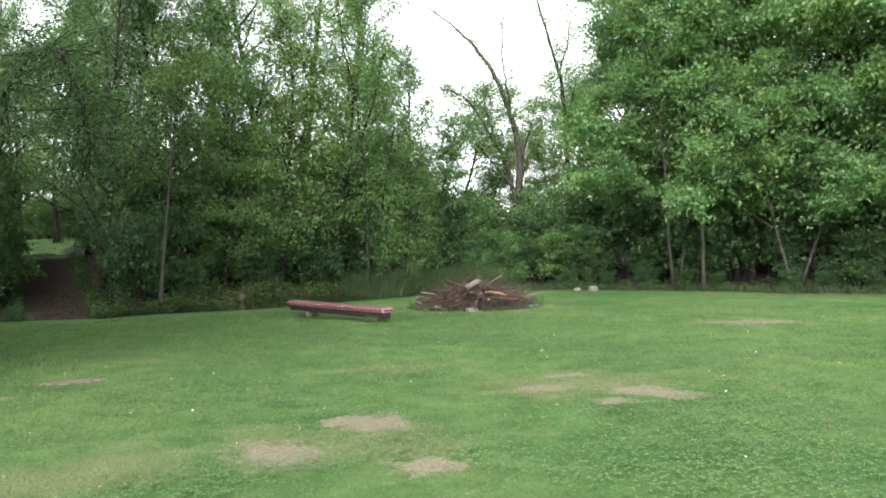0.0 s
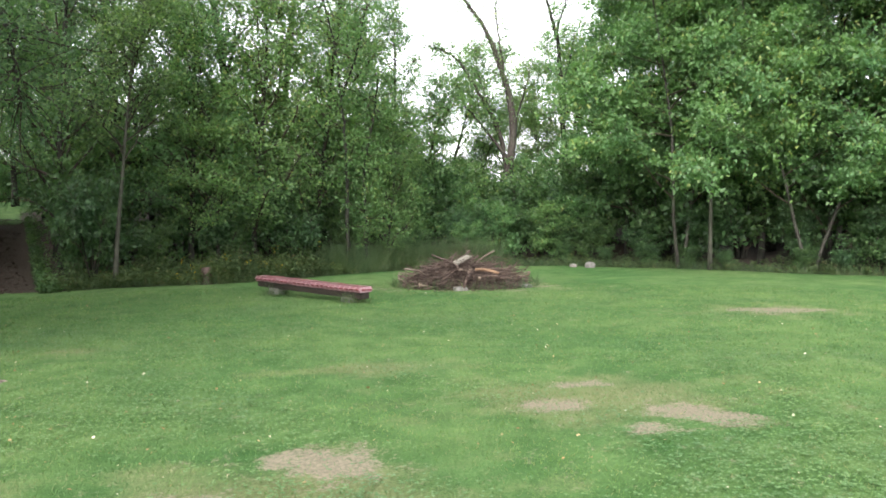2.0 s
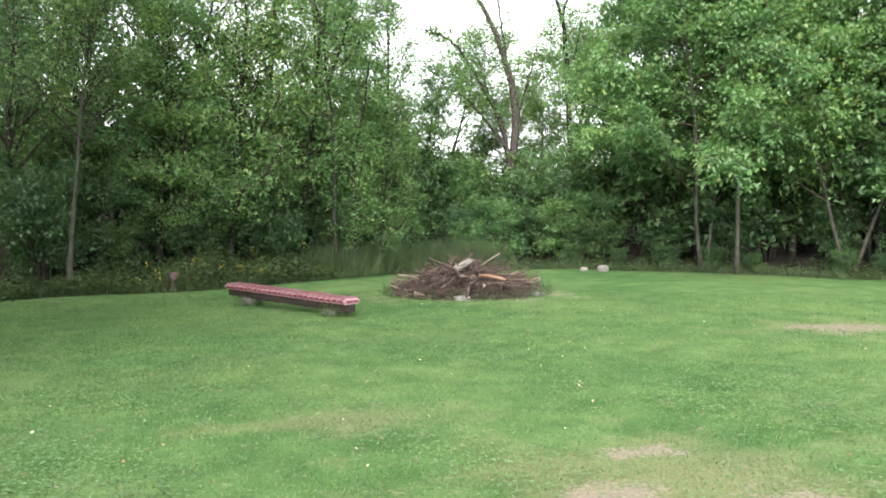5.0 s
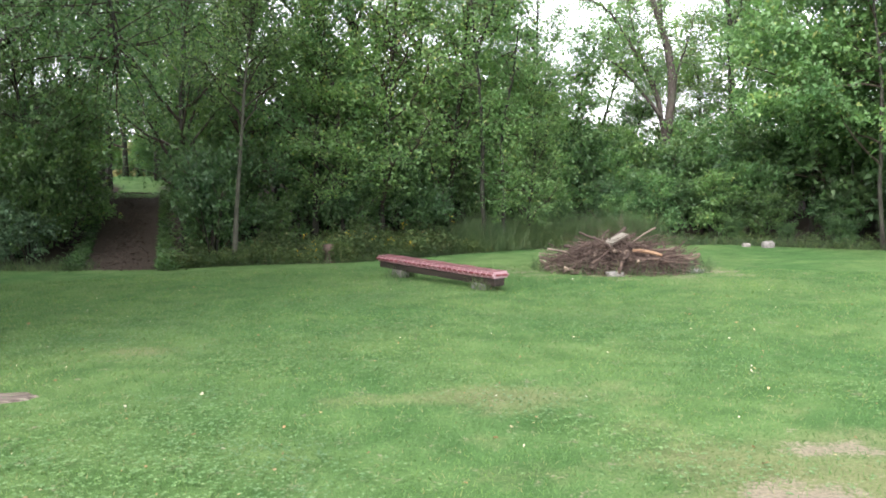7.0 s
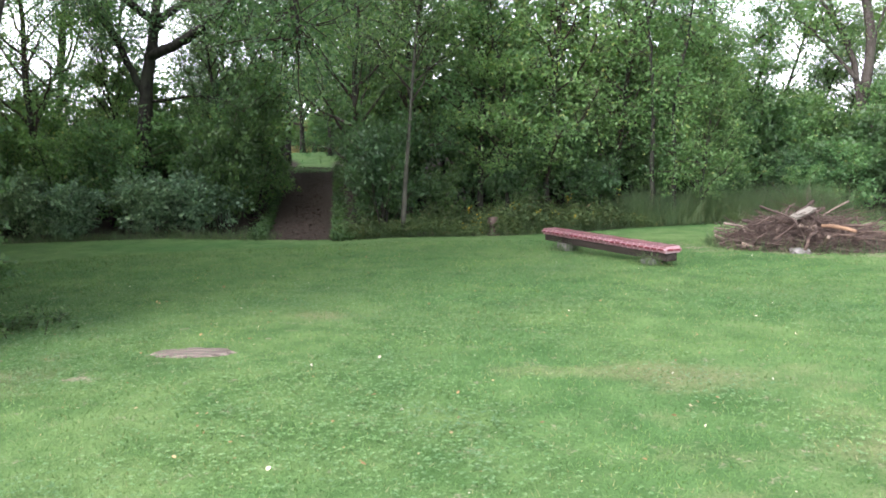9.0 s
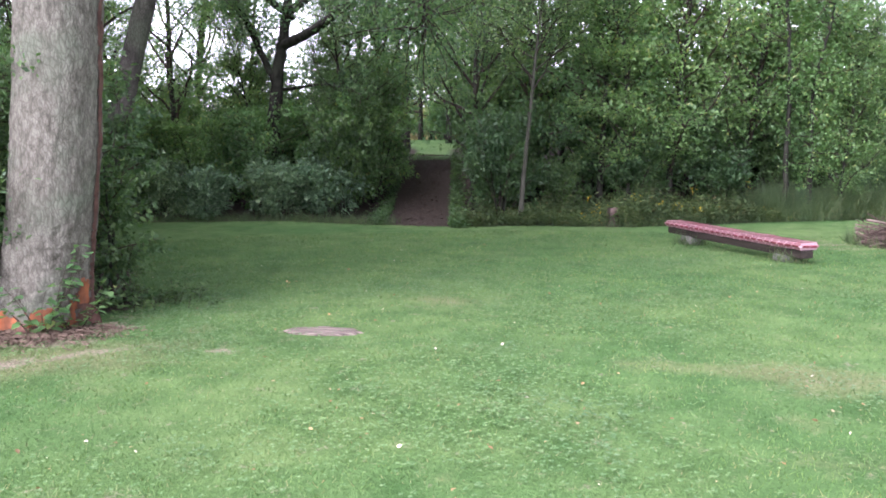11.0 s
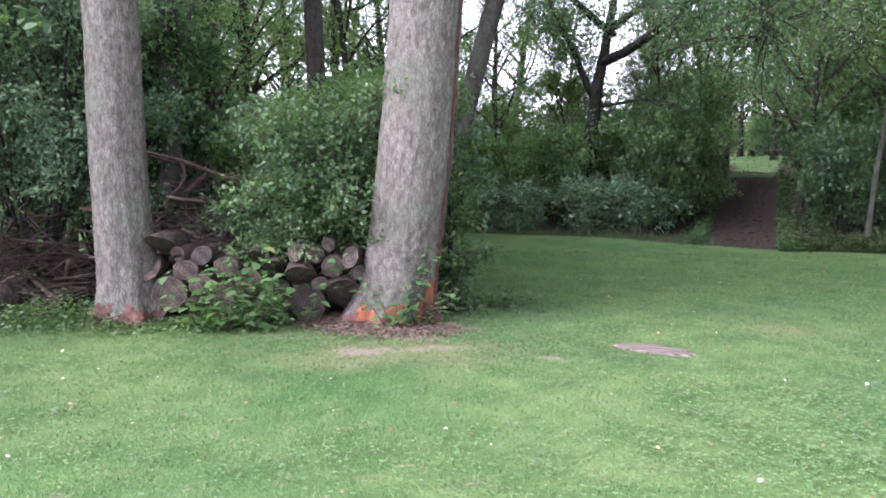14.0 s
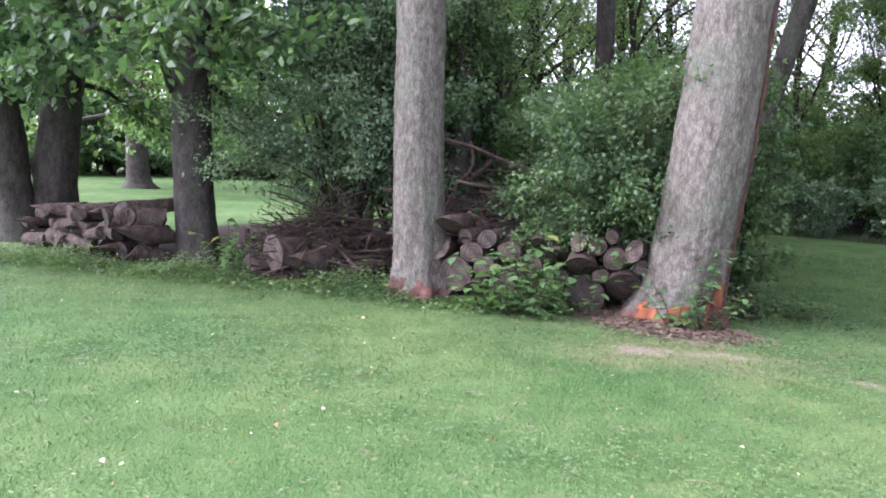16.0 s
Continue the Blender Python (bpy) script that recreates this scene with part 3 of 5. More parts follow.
def dead_tree():
    # one curving trunk, a long limb arching aside and thinner ones between
    ob = thing("dying_tree", "half-dead grey tree with bare upright forking limbs", "tree", m=stand(2.95, 29.0))
    stem_tree(ob, [
        ([(0, 0, 0), (0, 0, 2.2), (0.14, 0, 4.4), (-0.05, 0, 5.5), (-0.3, 0.1, 6.3), (-0.6, 0.1, 7.2), (-0.95, 0.1, 7.9), (-1.65, 0.2, 8.9), (-2.4, 0.2, 9.6), (-3.4, 0.3, 10.4)], 0.17, 60, 1.2, 0.4, 55, 0.085),
        ([(0.0, 0.05, 1.8), (-0.25, 0.1, 3.7), (-0.6, 0.1, 4.6), (-1.1, 0, 5.4), (-1.75, -0.1, 6.5), (-2.3, -0.2, 6.9), (-3.0, -0.2, 7.1)], 0.1, 50, 1.1, 0.3, 70, 0.085),
        ([(0.0, 0.1, 2.4), (-0.35, 0.2, 4.1), (-0.75, 0.2, 5.0), (-1.0, 0.3, 5.8), (-1.3, 0.3, 7.1)], 0.07, 36, 1.0, 0.4, 60, 0.085),
        ([(-0.1, 0, 5.4), (-0.25, 0.2, 6.8), (-0.45, 0.3, 8.2), (-0.4, 0.3, 9.8)], 0.06, 30, 0.9, 0.5, 40, 0.085),
        ([(0.05, 0.2, 3.0), (0.3, 0.3, 4.6), (0.7, 0.3, 5.8), (0.9, 0.3, 6.8)], 0.05, 16, 0.9, 0.3, 60, 0.09),
        ([(-0.2, 0, 3.2), (-0.9, 0.2, 4.2), (-1.5, 0.4, 4.9), (-2.1, 0.5, 5.3)], 0.06, 18, 0.9, 0.2, 60, 0.09)],
        MAT_BARK_SMOOTH, MAT_LEAF_LIGHT, 11, "sparse light green leaf tufts")
    thin = thing("thin_tree", "thin dark tree with sparse leaves against the sky", "tree", m=stand(5.3, 31.0))
    stem_tree(thin, [
        ([(0, 0, 0), (0, 0, 3.0), (-0.1, 0, 5.4), (-0.25, 0, 7.2), (-0.7, 0, 8.8), (-1.2, 0, 10.6), (-1.4, 0, 12.0)], 0.13, 55, 1.2, 0.2, 80, 0.1),
        ([(-0.1, 0, 5.2), (0.25, 0.1, 6.4), (0.5, 0.1, 7.6)], 0.05, 14, 0.9, 0.3, 50, 0.1),
        ([(-0.3, 0, 7.4), (0.1, 0.1, 8.6), (0.25, 0.1, 10.0)], 0.05, 16, 1.0, 0.2, 50, 0.1)],
        MAT_BARK_DARK, MAT_LEAF, 12)


def fork_tree():
    # dark leaning pole with a second stem beside it
    ob = thing("pole_tree", "tall thin dark-stemmed tree leaning out of the weeds", "tree", m=stand(-2.25, 22.4))
    stem_tree(ob, [
        ([(0, 0, 0), (-0.02, 0, 1.4), (0.0, 0.05, 3.0), (-0.12, 0.1, 4.6), (-0.25, 0.1, 6.2), (-0.6, 0.1, 7.6), (-0.75, 0.1, 9.4)], 0.06, 60, 1.3, 0.05, 60, 0.085),
        ([(0.45, 0.3, 0), (0.5, 0.3, 1.4), (0.42, 0.3, 2.8), (0.75, 0.3, 4.4), (0.9, 0.2, 5.6)], 0.06, 60, 1.2, 0.05, 110, 0.085),
        ([(-0.15, 0.1, 4.8), (0.3, 0.1, 6.0), (0.6, 0.1, 7.4)], 0.045, 36, 1.1, 0.1, 90, 0.085)],
        MAT_BARK_DARK, MAT_LEAF_LIGHT, 18, twig_mat=MAT_TWIG)


def pale_sapling():
    tree("pale_sapling", "leaning pale grey sapling with a thin crown", "tree", stand(-7.2, 18.9), MAT_BARK_PALE, MAT_LEAF_MID, twig=MAT_TWIG,
         seed=13, h=7.0, r=0.055, lo=0.4, lean=(0.06, 0.03), wobble=0.012, spread=1.4, limbs=24, twigs=14, per=30, leaf=0.08)


def dark_tree():
    # its longest limb reaches out over the lawn and hangs before the path
    ob = thing("dark_tree", "dark-trunked tree beside the path with long drooping limbs", "tree", m=stand(-14.0, 18.3))
    stem_tree(ob, [
        ([(0, 0, -0.1), (0.02, 0.02, 0.3), (0.08, 0.08, 2.0), (0.24, 0.23, 3.7), (0.45, 0.43, 5.4), (0.7, 0.7, 8.0), (0.8, 0.8, 11.0)], 0.27, 40, 2.2, 0.1, 90, 0.1),
        ([(0.32, 0.3, 4.3), (1.9, 0.2, 4.75), (3.6, -0.6, 5.2), (5.2, -2.0, 5.9), (6.3, -3.1, 5.7), (7.0, -3.8, 4.7), (7.4, -4.2, 3.5)], 0.13, 150, 1.7, -0.35, 85, 0.085),
        ([(0.2, 0.2, 3.3), (-0.1, -0.1, 4.3), (-0.45, -0.45, 5.4), (-1.2, -1.1, 7.2), (-1.6, -1.5, 8.8)], 0.1, 60, 1.8, 0.0, 110, 0.09),
        ([(0.5, 0.5, 5.2), (1.6, 1.8, 6.4), (2.8, 2.6, 7.2), (4.2, 2.8, 7.4)], 0.1, 70, 1.8, -0.15, 110, 0.09),
        ([(0.5, 0.5, 5.0), (0.2, -1.6, 6.2), (-0.2, -3.4, 6.8), (-0.4, -4.8, 6.5)], 0.1, 80, 1.8, -0.2, 110, 0.09),
        ([(0.2, 0.2, 3.2), (1.3, 0.8, 3.35), (2.1, 0.9, 3.2), (2.6, 0.8, 2.9)], 0.045, 30, 1.0, -0.1, 90, 0.085)],
        MAT_BARK_DARK, MAT_LEAF_MID, 14, twig_mat=MAT_TWIG)


def west_wood():
    # thin wood behind the log stacks, with sky between the stems
    a = tree("woodland_tree", "slim-stemmed tree with a high light green crown", "tree", None, MAT_BARK_DARK, MAT_LEAF_LIGHT, twig=MAT_TWIG,
             seed=15, h=12, r=0.13, lo=0.16, spread=2.9, limbs=34, twigs=20, per=21, leaf=0.095, cluster=0.2)
    scatter(a, [(-15.4, 9.6, 1.0, 1.0), (-17.6, 12.8, 1.0, 1.0), (-13.6, 8.2, 0.9, 0.9), (-21.5, 10.4, 1.05, 1.0), (-16.4, 17.6, 0.8, 0.9), (-19.4, 15.6, 1.0, 1.0), (-26, 12.5, 1.0, 1.0), (-23.5, 14.5, 0.9, 1.0), (-18.0, 10.2, 0.85, 1.0)], "trees of the thin wood")
    b = tree("woodland_tree", "tree with two grey stems and green foliage", "tree", None, MAT_BARK_MID, MAT_LEAF_LIGHT, twig=MAT_TWIG,
             seed=16, h=11, r=0.12, lo=0.16, spread=2.8, limbs=34, twigs=20, per=21, leaf=0.095, stems=2, cluster=0.2)
    scatter(b, [(-12.4, 7.2, 1.0, 0.9), (-18.4, 8.2, 1.0, 1.0), (-24, 8.6, 1.0, 1.0), (-14.6, 12.6, 0.9, 1.0), (-15.2, 6.2, 0.9, 0.9)], "trees of the thin wood")


saplings(), tall_trees(), arch_trees(), right_hand_maples(), dead_tree(), fork_tree(), pale_sapling(), dark_tree(), west_wood()


# ---- shrubs and undergrowth ----
def edge_shrubs():
    # the deep green leaf here has the shade of the overhanging crowns coloured in
    a = tree("shrub", "dense green shrub at the wood edge, leaf colour darkened for shade", "shrub", None, MAT_BARK_DARK, MAT_LEAF_DARK, twig=MAT_TWIG,
             seed=21, h=2.0, r=0.025, lo=0.08, spread=1.1, limbs=22, twigs=11, per=24, leaf=0.115, limb_sides=3, trunk_n=7, sides=5, stems=6, twig_len=0.6, inner=0.1)
    b = tree("shrub", "bushy green shrub with small leaves", "shrub", None, MAT_BARK_DARK, MAT_LEAF, twig=MAT_TWIG,
             seed=22, h=2.4, r=0.025, lo=0.06, spread=1.2, limbs=24, twigs=11, per=24, leaf=0.11, limb_sides=3, trunk_n=7, sides=5, stems=7, twig_len=0.6, inner=0.1)
    c = tree("shrub", "low shrub with pale bluish-green leaves", "shrub", None, MAT_BARK_DARK, MAT_LEAF_BLUE, twig=MAT_TWIG,
             seed=23, h=1.35, r=0.02, lo=0.05, spread=0.95, limbs=22, twigs=11, per=26, leaf=0.11, limb_sides=3, trunk_n=7, sides=5, stems=8, twig_len=0.5, inner=0.1)
    # two low rows in front, taller thickets behind them; the path stays clear
    rows = [(c, 0.9, 1.25, 0.8, 1.05, -22.0, -10.2), (c, 3.6, 2.6, 0.8, 1.1, -0.6, 4.0), (b, 1.5, 1.5, 0.45, 0.75, -0.6, 4.6), (b, 3.0, 1.6, 0.8, 1.15, -0.8, 4.8), (a, 1.7, 1.5, 0.6, 0.9, -8.2, 20.0), (a, 0.8, 1.1, 0.25, 0.45, 4.0, 20.0), (a, 2.5, 1.9, 1.4, 1.9, 5.0, 19.0), (b, 1.9, 1.6, 0.8, 1.1, -22.0, -10.6),
            (a, 3.1, 1.7, 1.0, 1.5, -8.0, 19.0), (b, 3.3, 2.0, 0.8, 1.15, -22.0, -11.0), (b, 4.8, 1.7, 1.4, 2.0, -8.6, 18.0), (b, 6.4, 2.6, 1.0, 1.5, -22, -14)]
    spots = {a: [], b: [], c: []}
    for kind, depth, step, s0, s1, x0, x1 in rows:
        x = x0
        while x < x1:
            px = x + float(R.uniform(-0.35, 0.35))
            y = float(edge_y(px)) + depth + float(R.uniform(-0.35, 0.35))
            size = float(R.uniform(s0, s1))
            if -0.5 < px < 5.2 and depth > 4:
                size *= 0.65
            if abs(px - path_x(y)) > 0.6 + 0.8 * size:
                spots[kind].append((px, y, size, float(R.uniform(0.9, 1.15))))
            x += step
    for i in range(9):
        y = 18.9 + i * 0.95
        for side in (-1, 1):
            spots[a].append((path_x(y) + side * float(R.uniform(1.8, 2.1)), y + 0.3 * side, float(R.uniform(1.1, 1.6)), 0.72))
    spots[b] += [(-17.2, 35.4, 0.75, 1.3), (-19.4, 36.0, 0.8, 1.3), (-18.3, 34.8, 0.6, 1.4), (-15.5, 36.5, 1.0, 1.4), (-18.4, 37.0, 1.0, 1.4), (-21.5, 36.0, 1.1, 1.3), (-12.6, 36.0, 1.1, 1.3), (-24.5, 34.0, 1.1, 1.3)]
    scatter(a, spots[a], "shrubs of the wood edge")
    scatter(b, spots[b], "shrubs of the wood edge")
    scatter(c, spots[c], "pale shrubs of the wood edge")


edge_shrubs()


def big_trunk(name, label, x, y, r, h, lean, seed, bark, crown_mat, flare=0.55, sides=28, n=34, crown=None, wounds=()):
    """A big yard tree: a fluted, flared trunk with its crown well overhead. wounds: name, material, label and patches of
    (bearing, half width, low, high) where the bark is gone."""
    rng = np.random.default_rng(seed)
    ob = thing(name, label, "tree", m=pose(x, y, h_at(x, y)))
    s = Soup()
    ang = np.linspace(0, 2 * np.pi, sides, endpoint=False)
    ph = rng.uniform(0, 6.28, 4)
    z = np.concatenate([np.linspace(-0.15, 1.0, n // 2), np.linspace(1.15, h, n - n // 2)])
    pts = np.stack([lean[0] * z + 0.05 * np.sin(z * 0.9 + ph[0]), lean[1] * z + 0.04 * np.sin(z * 1.1 + ph[1]), z], 1)
    zz = np.maximum(z, 0)
    rad = r * (1 + flare * np.exp(-zz / 0.16) + 0.07 * np.exp(-zz / 0.6) - 0.02 * zz)
    flute = np.exp(-zz / 0.3)[:, None] * (0.14 * np.cos(5 * ang + ph[2]) + 0.09 * np.cos(9 * ang + ph[3]))[None, :]
    lump = 1 + flute + 0.02 * np.cos(3 * ang + ph[0])[None, :] + 0.012 * rng.normal(size=(n, sides))
    if sides > 60:
        flakes = np.array([[noise.noise(Vector((math.cos(b) * r * 22, math.sin(b) * r * 22, zc * 9))) for b in ang] for zc in z])
        knots = np.array([[noise.noise(Vector((math.cos(b) * 2, math.sin(b) * 2, zc * 2.2 + seed))) for b in ang] for zc in z])
        lump = lump + (np.clip(flakes, -0.25, 0.3) * 0.011 + knots * 0.012) / r
    s.tube(pts, rad, sides, lumpy=lump)
    trunk_ob = child("trunk", s.mesh("trunk", bark), ob)
    v, q = s.v[0], s.q[0]
    mid = v[q].mean(1)
    axis_xy = np.stack([np.interp(mid[:, 2], z, pts[:, 0]), np.interp(mid[:, 2], z, pts[:, 1])], 1)
    bear = np.degrees(np.arctan2(mid[:, 1] - axis_xy[:, 1], mid[:, 0] - axis_xy[:, 0]))
    rough_edge = np.array([noise.noise(Vector(p) * 7.0) + 0.7 * noise.noise(Vector(p) * 24.0) for p in mid])
    lift = 0.004
    for wname, mat, wlabel, patches in wounds:
        for b0, hw, z0, z1 in patches:
            off = (bear - b0 + 180) % 360 - 180
            take = (np.abs(off) < hw * (1 + 0.9 * rough_edge)) & (mid[:, 2] > z0) & (mid[:, 2] < z1 * (1 + 0.5 * rough_edge))
            if not take.any():
                continue
            used, inv = np.unique(q[take], return_inverse=True)
            vv = v[used].copy()
            cxy = np.stack([np.interp(vv[:, 2], z, pts[:, 0]), np.interp(vv[:, 2], z, pts[:, 1])], 1)
            vv[:, :2] += unit(vv[:, :2] - cxy) * lift
            lift += 0.003
            child(wname, mesh_np(wname, vv, inv.reshape(-1, 4), mat, smooth=True), trunk_ob, wlabel)
    if crown:
        _, br, cv, cf = grow(seed=seed + 50, **crown)
        off = np.array([pts[-1][0], pts[-1][1], 0])
        me = br.mesh("limbwork", bark)
        me.transform(Matrix.Translation(tuple(off)))
        tagged(child("limbwork", me, ob), kind="stuff")
        child("crown", mesh_np("crown", cv + off, cf, crown_mat), ob)
    return ob


MAT_RAW = plain_material("raw_orange_wood", (0.09, 0.045, 0.03), (0.34, 0.115, 0.045), 9, 0.8, 0.02, stretch=(1, 1, 0.3))
MAT_ROT = plain_material("reddish_rotten_bark", (0.0585, 0.0299, 0.0229), (0.132, 0.071, 0.0559), 14, 0.9, 0.03)
MAT_CHIP = plain_material("pinkish_bark_chip", (0.095, 0.066, 0.047), (0.22, 0.155, 0.11), 16, 0.9, 0.02)
WOUNDS_1 = (("rotten_bark", MAT_ROT, "reddish rotten root bark", ((-40, 75, -0.2, 0.11), (30, 26, -0.2, 0.26), (34, 6, 0.2, 6.0))),
            ("raw_wood", MAT_RAW, "raw orange wood where bark is chewed off", ((-72, 8, 0.0, 0.16), (2, 7, -0.1, 0.24), (18, 5, 0.2, 0.42), (-38, 8, 0.08, 0.17))))
WOUNDS_2 = (("rotten_bark", MAT_ROT, "reddish chewed root bark", ((-30, 80, -0.2, 0.1), (-62, 12, 0.06, 0.2), (-5, 12, 0.06, 0.18))),)
CROWN = dict(h=11, r=0.25, lo=0.42, spread=4.2, limbs=22, twigs=16, per=24, leaf=0.17, elev=(10, 50), limb_r=0.6)
maple_1 = big_trunk("old_maple", "large grey flaky-barked maple with orange wood bared at its roots", -6.96, 7.86, 0.375, 6.2, (0.092, 0.072), 31, MAT_BARK, MAT_LEAF, flare=0.3, sides=120, n=140, crown={**CROWN, "h": 13, "lo": 0.36, "spread": 6.2, "limbs": 30, "twigs": 20, "leaf": 0.17, "twig_len": 1.3}, wounds=WOUNDS_1)
maple_2 = big_trunk("old_maple", "straight grey maple trunk with chewed reddish root bark", -8.5, 5.68, 0.275, 6.0, (-0.03, -0.03), 32, MAT_BARK, MAT_LEAF, flare=0.38, sides=90, n=110, crown={**CROWN, "h": 13, "lo": 0.38, "spread": 5.4, "limbs": 32, "twigs": 20, "leaf": 0.2, "twig_len": 1.3}, wounds=WOUNDS_2)
# crown in the duller leaf: the shade it hangs in is put into its colour
oak_3 = big_trunk("yard_tree", "dark straight trunk with leafy shoots beside the log stack", -11.45, 3.3, 0.265, 6.0, (0.0, -0.04), 33, MAT_BARK_MID, MAT_LEAF_MID, flare=0.25, crown={**CROWN, "lo": 0.2, "spread": 3.2, "limbs": 44, "elev": (-22, 25), "rise": -0.07, "twigs": 18, "per": 30, "leaf": 0.15, "shape": 6})

# slimmer trunks standing behind the maples
for bx_, by_, br_, lean_, seed_ in (
    (-10.71, 6.72, 0.15, (0.0, 0.01), 41),
    (-11.56, 9.59, 0.16, (-0.04, -0.05), 42),
    (-9.14, 9.71, 0.14, (0.15, 0.23), 43),
):
    big_trunk("slim_tree", "slim grey-brown trunk behind the log stack", bx_, by_, br_, 6.5, lean_, seed_, MAT_BARK_MID, MAT_LEAF, flare=0.3, sides=20, n=40,
              crown={**CROWN, "h": 10, "lo": 0.5, "spread": 2.6, "limbs": 16, "per": 20})

twin_tree = thing("twin_trunk_tree", "old dark tree with two heavy trunks from one base", "tree", m=pose(-13.9, 0.75, 0))
for sx, sy, rr, lx, ly in ((0.1, -0.2, 0.28, 0.02, -0.1), (-0.05, 0.2, 0.33, -0.03, 0.09)):
    soup = Soup()
    zz = np.concatenate([np.linspace(-0.15, 0.9, 10), np.linspace(1.1, 6.5, 12)])
    zc = np.maximum(zz, 0)
    ln = np.random.default_rng(int(rr * 100))
    soup.tube(np.stack([sx + lx * zc, sy + ly * zc, zz], 1), rr * (1 + 0.5 * np.exp(-zc / 0.25) - 0.03 * zc), 20, lumpy=1 + 0.05 * ln.normal(size=(22, 20)))
    child("trunk", soup.mesh("trunk", MAT_BARK_MID), twin_tree)
_, br_soup, lv, lf = grow(seed=61, **{**CROWN, "lo": 0.2, "spread": 4.0, "limbs": 44, "elev": (-22, 25), "rise": -0.07, "twigs": 18, "per": 30, "leaf": 0.15, "shape": 6})
tagged(child("limbwork", br_soup.mesh("limbwork", MAT_BARK_DARK), twin_tree), kind="stuff")
# the darker leaf stands in for shade on this crown
child("crown", mesh_np("crown", lv, lf, MAT_LEAF_DARK), twin_tree)

far_tree = big_trunk("lawn_tree", "thick-trunked tree standing on the far lawn", -32.1, 0.5, 0.42, 6, (0, 0), 35, MAT_BARK_MID, MAT_LEAF, flare=0.5, sides=16,
                     crown=dict(h=12, r=0.4, lo=0.2, spread=6.5, limbs=40, twigs=18, per=22, leaf=0.24, elev=(-22, 35), rise=-0.03, twig_len=1.4, limb_r=0.6))


def far_wood():
    a = tree("distant_tree", "distant full-crowned tree beyond the lawn", "tree", None, MAT_BARK_DARK, MAT_LEAF, twig=MAT_TWIG,
             seed=71, h=13, r=0.3, lo=0.04, spread=5.0, limbs=34, twigs=14, per=18, leaf=0.38, elev=(-28, 35), rise=-0.02, twig_len=1.5)
    spots = [(-52 + 4 * math.sin(i * 2.1), -15 + i * 1.75, 0.75 + 0.2 * math.sin(i * 1.7), 1.5) for i in range(21)]
    spots += [(-36, 9.5, 0.8, 1.0), (-30, 12.0, 0.85, 1.0), (-43, 14.0, 0.9, 1.0)]
    scatter(a, spots, "trees beyond the lawn")
    b = tree("distant_shrub", "distant dense hedge shrub at the far lawn's end", "shrub", None, MAT_BARK_DARK, MAT_LEAF_MID, twig=MAT_TWIG,
             seed=72, h=4.5, r=0.06, lo=0.03, spread=2.6, limbs=30, twigs=12, per=16, leaf=0.3, elev=(-10, 40), stems=5, trunk_n=7, sides=5, limb_sides=3, inner=0.1)
    scatter(b, [(-47 + 2.5 * math.sin(i * 1.9), -14 + i * 2.3, 0.8 + 0.25 * math.sin(i * 2.7), 1.25) for i in range(14)], "hedge beyond the lawn")


far_wood()


# ---- near shrubs round the log stacks ----
tree("honeysuckle_shrub", "wide dark green shrub leaning over the log stack", "shrub", stand(-8.05, 7.6), MAT_BARK_DARK, MAT_LEAF_MID, twig=MAT_TWIG,
     seed=81, h=2.3, r=0.02, lo=0.27, spread=1.1, limbs=64, twigs=18, per=36, leaf=0.062, stems=9, twig_len=0.5, inner=0.1, shape=4, rise=-0.035, elev=(-5, 40), taper=0.6)
tree("grey_green_shrub", "tall shrub with dull grey-green leaves between the trunks", "shrub", stand(-10.9, 5.2), MAT_BARK_DARK, MAT_LEAF_BLUE, twig=MAT_TWIG,
     seed=82, h=4.2, r=0.03, lo=0.2, spread=1.75, limbs=64, twigs=20, per=40, leaf=0.065, stems=9, twig_len=0.6, inner=0.15, shape=4, rise=-0.02)
tree("grey_green_shrub", "shrub of bare stems below and leaves above", "shrub", stand(-11.3, 6.6), MAT_BARK_DARK, MAT_LEAF_DARK, twig=MAT_TWIG,
     seed=83, h=3.4, r=0.03, lo=0.2, spread=1.6, limbs=36, twigs=14, per=24, leaf=0.1, stems=8, twig_len=0.6, inner=0.15)
tree("vine_shrub", "narrow leafy shrub climbing behind the maple trunk", "shrub", stand(-7.55, 8.95), MAT_BARK_DARK, MAT_LEAF_MID, twig=MAT_TWIG,
     seed=84, h=2.5, r=0.018, lo=0.03, spread=0.5, limbs=36, twigs=9, per=22, leaf=0.07, stems=4, twig_len=0.35, inner=0.05, shape=6)
thicket = tree("thicket_shrub", "tangled green shrub in the thin wood", "shrub", None, MAT_BARK_DARK, MAT_LEAF_LIGHT, twig=MAT_TWIG,
               seed=85, h=3.0, r=0.03, lo=0.1, spread=1.7, limbs=34, twigs=13, per=22, leaf=0.12, stems=8, twig_len=0.7, inner=0.15)
scatter(thicket, [(-10.4, 8.9, 0.9, 1.1), (-12.6, 9.8, 1.0, 1.2), (-14.6, 8.0, 1.1, 1.1), (-13.2, 6.4, 0.95, 1.1), (-15.6, 11.8, 1.0, 1.2), (-17.6, 14.2, 0.9, 1.2), (-17.0, 9.6, 1.1, 1.2), (-20.5, 12.4, 1.0, 1.2), (-18.5, 6.8, 1.0, 1.2), (-9.2, 9.6, 0.75, 1.0), (-12.7, 5.3, 0.75, 0.75)], "shrubs of the thin wood")


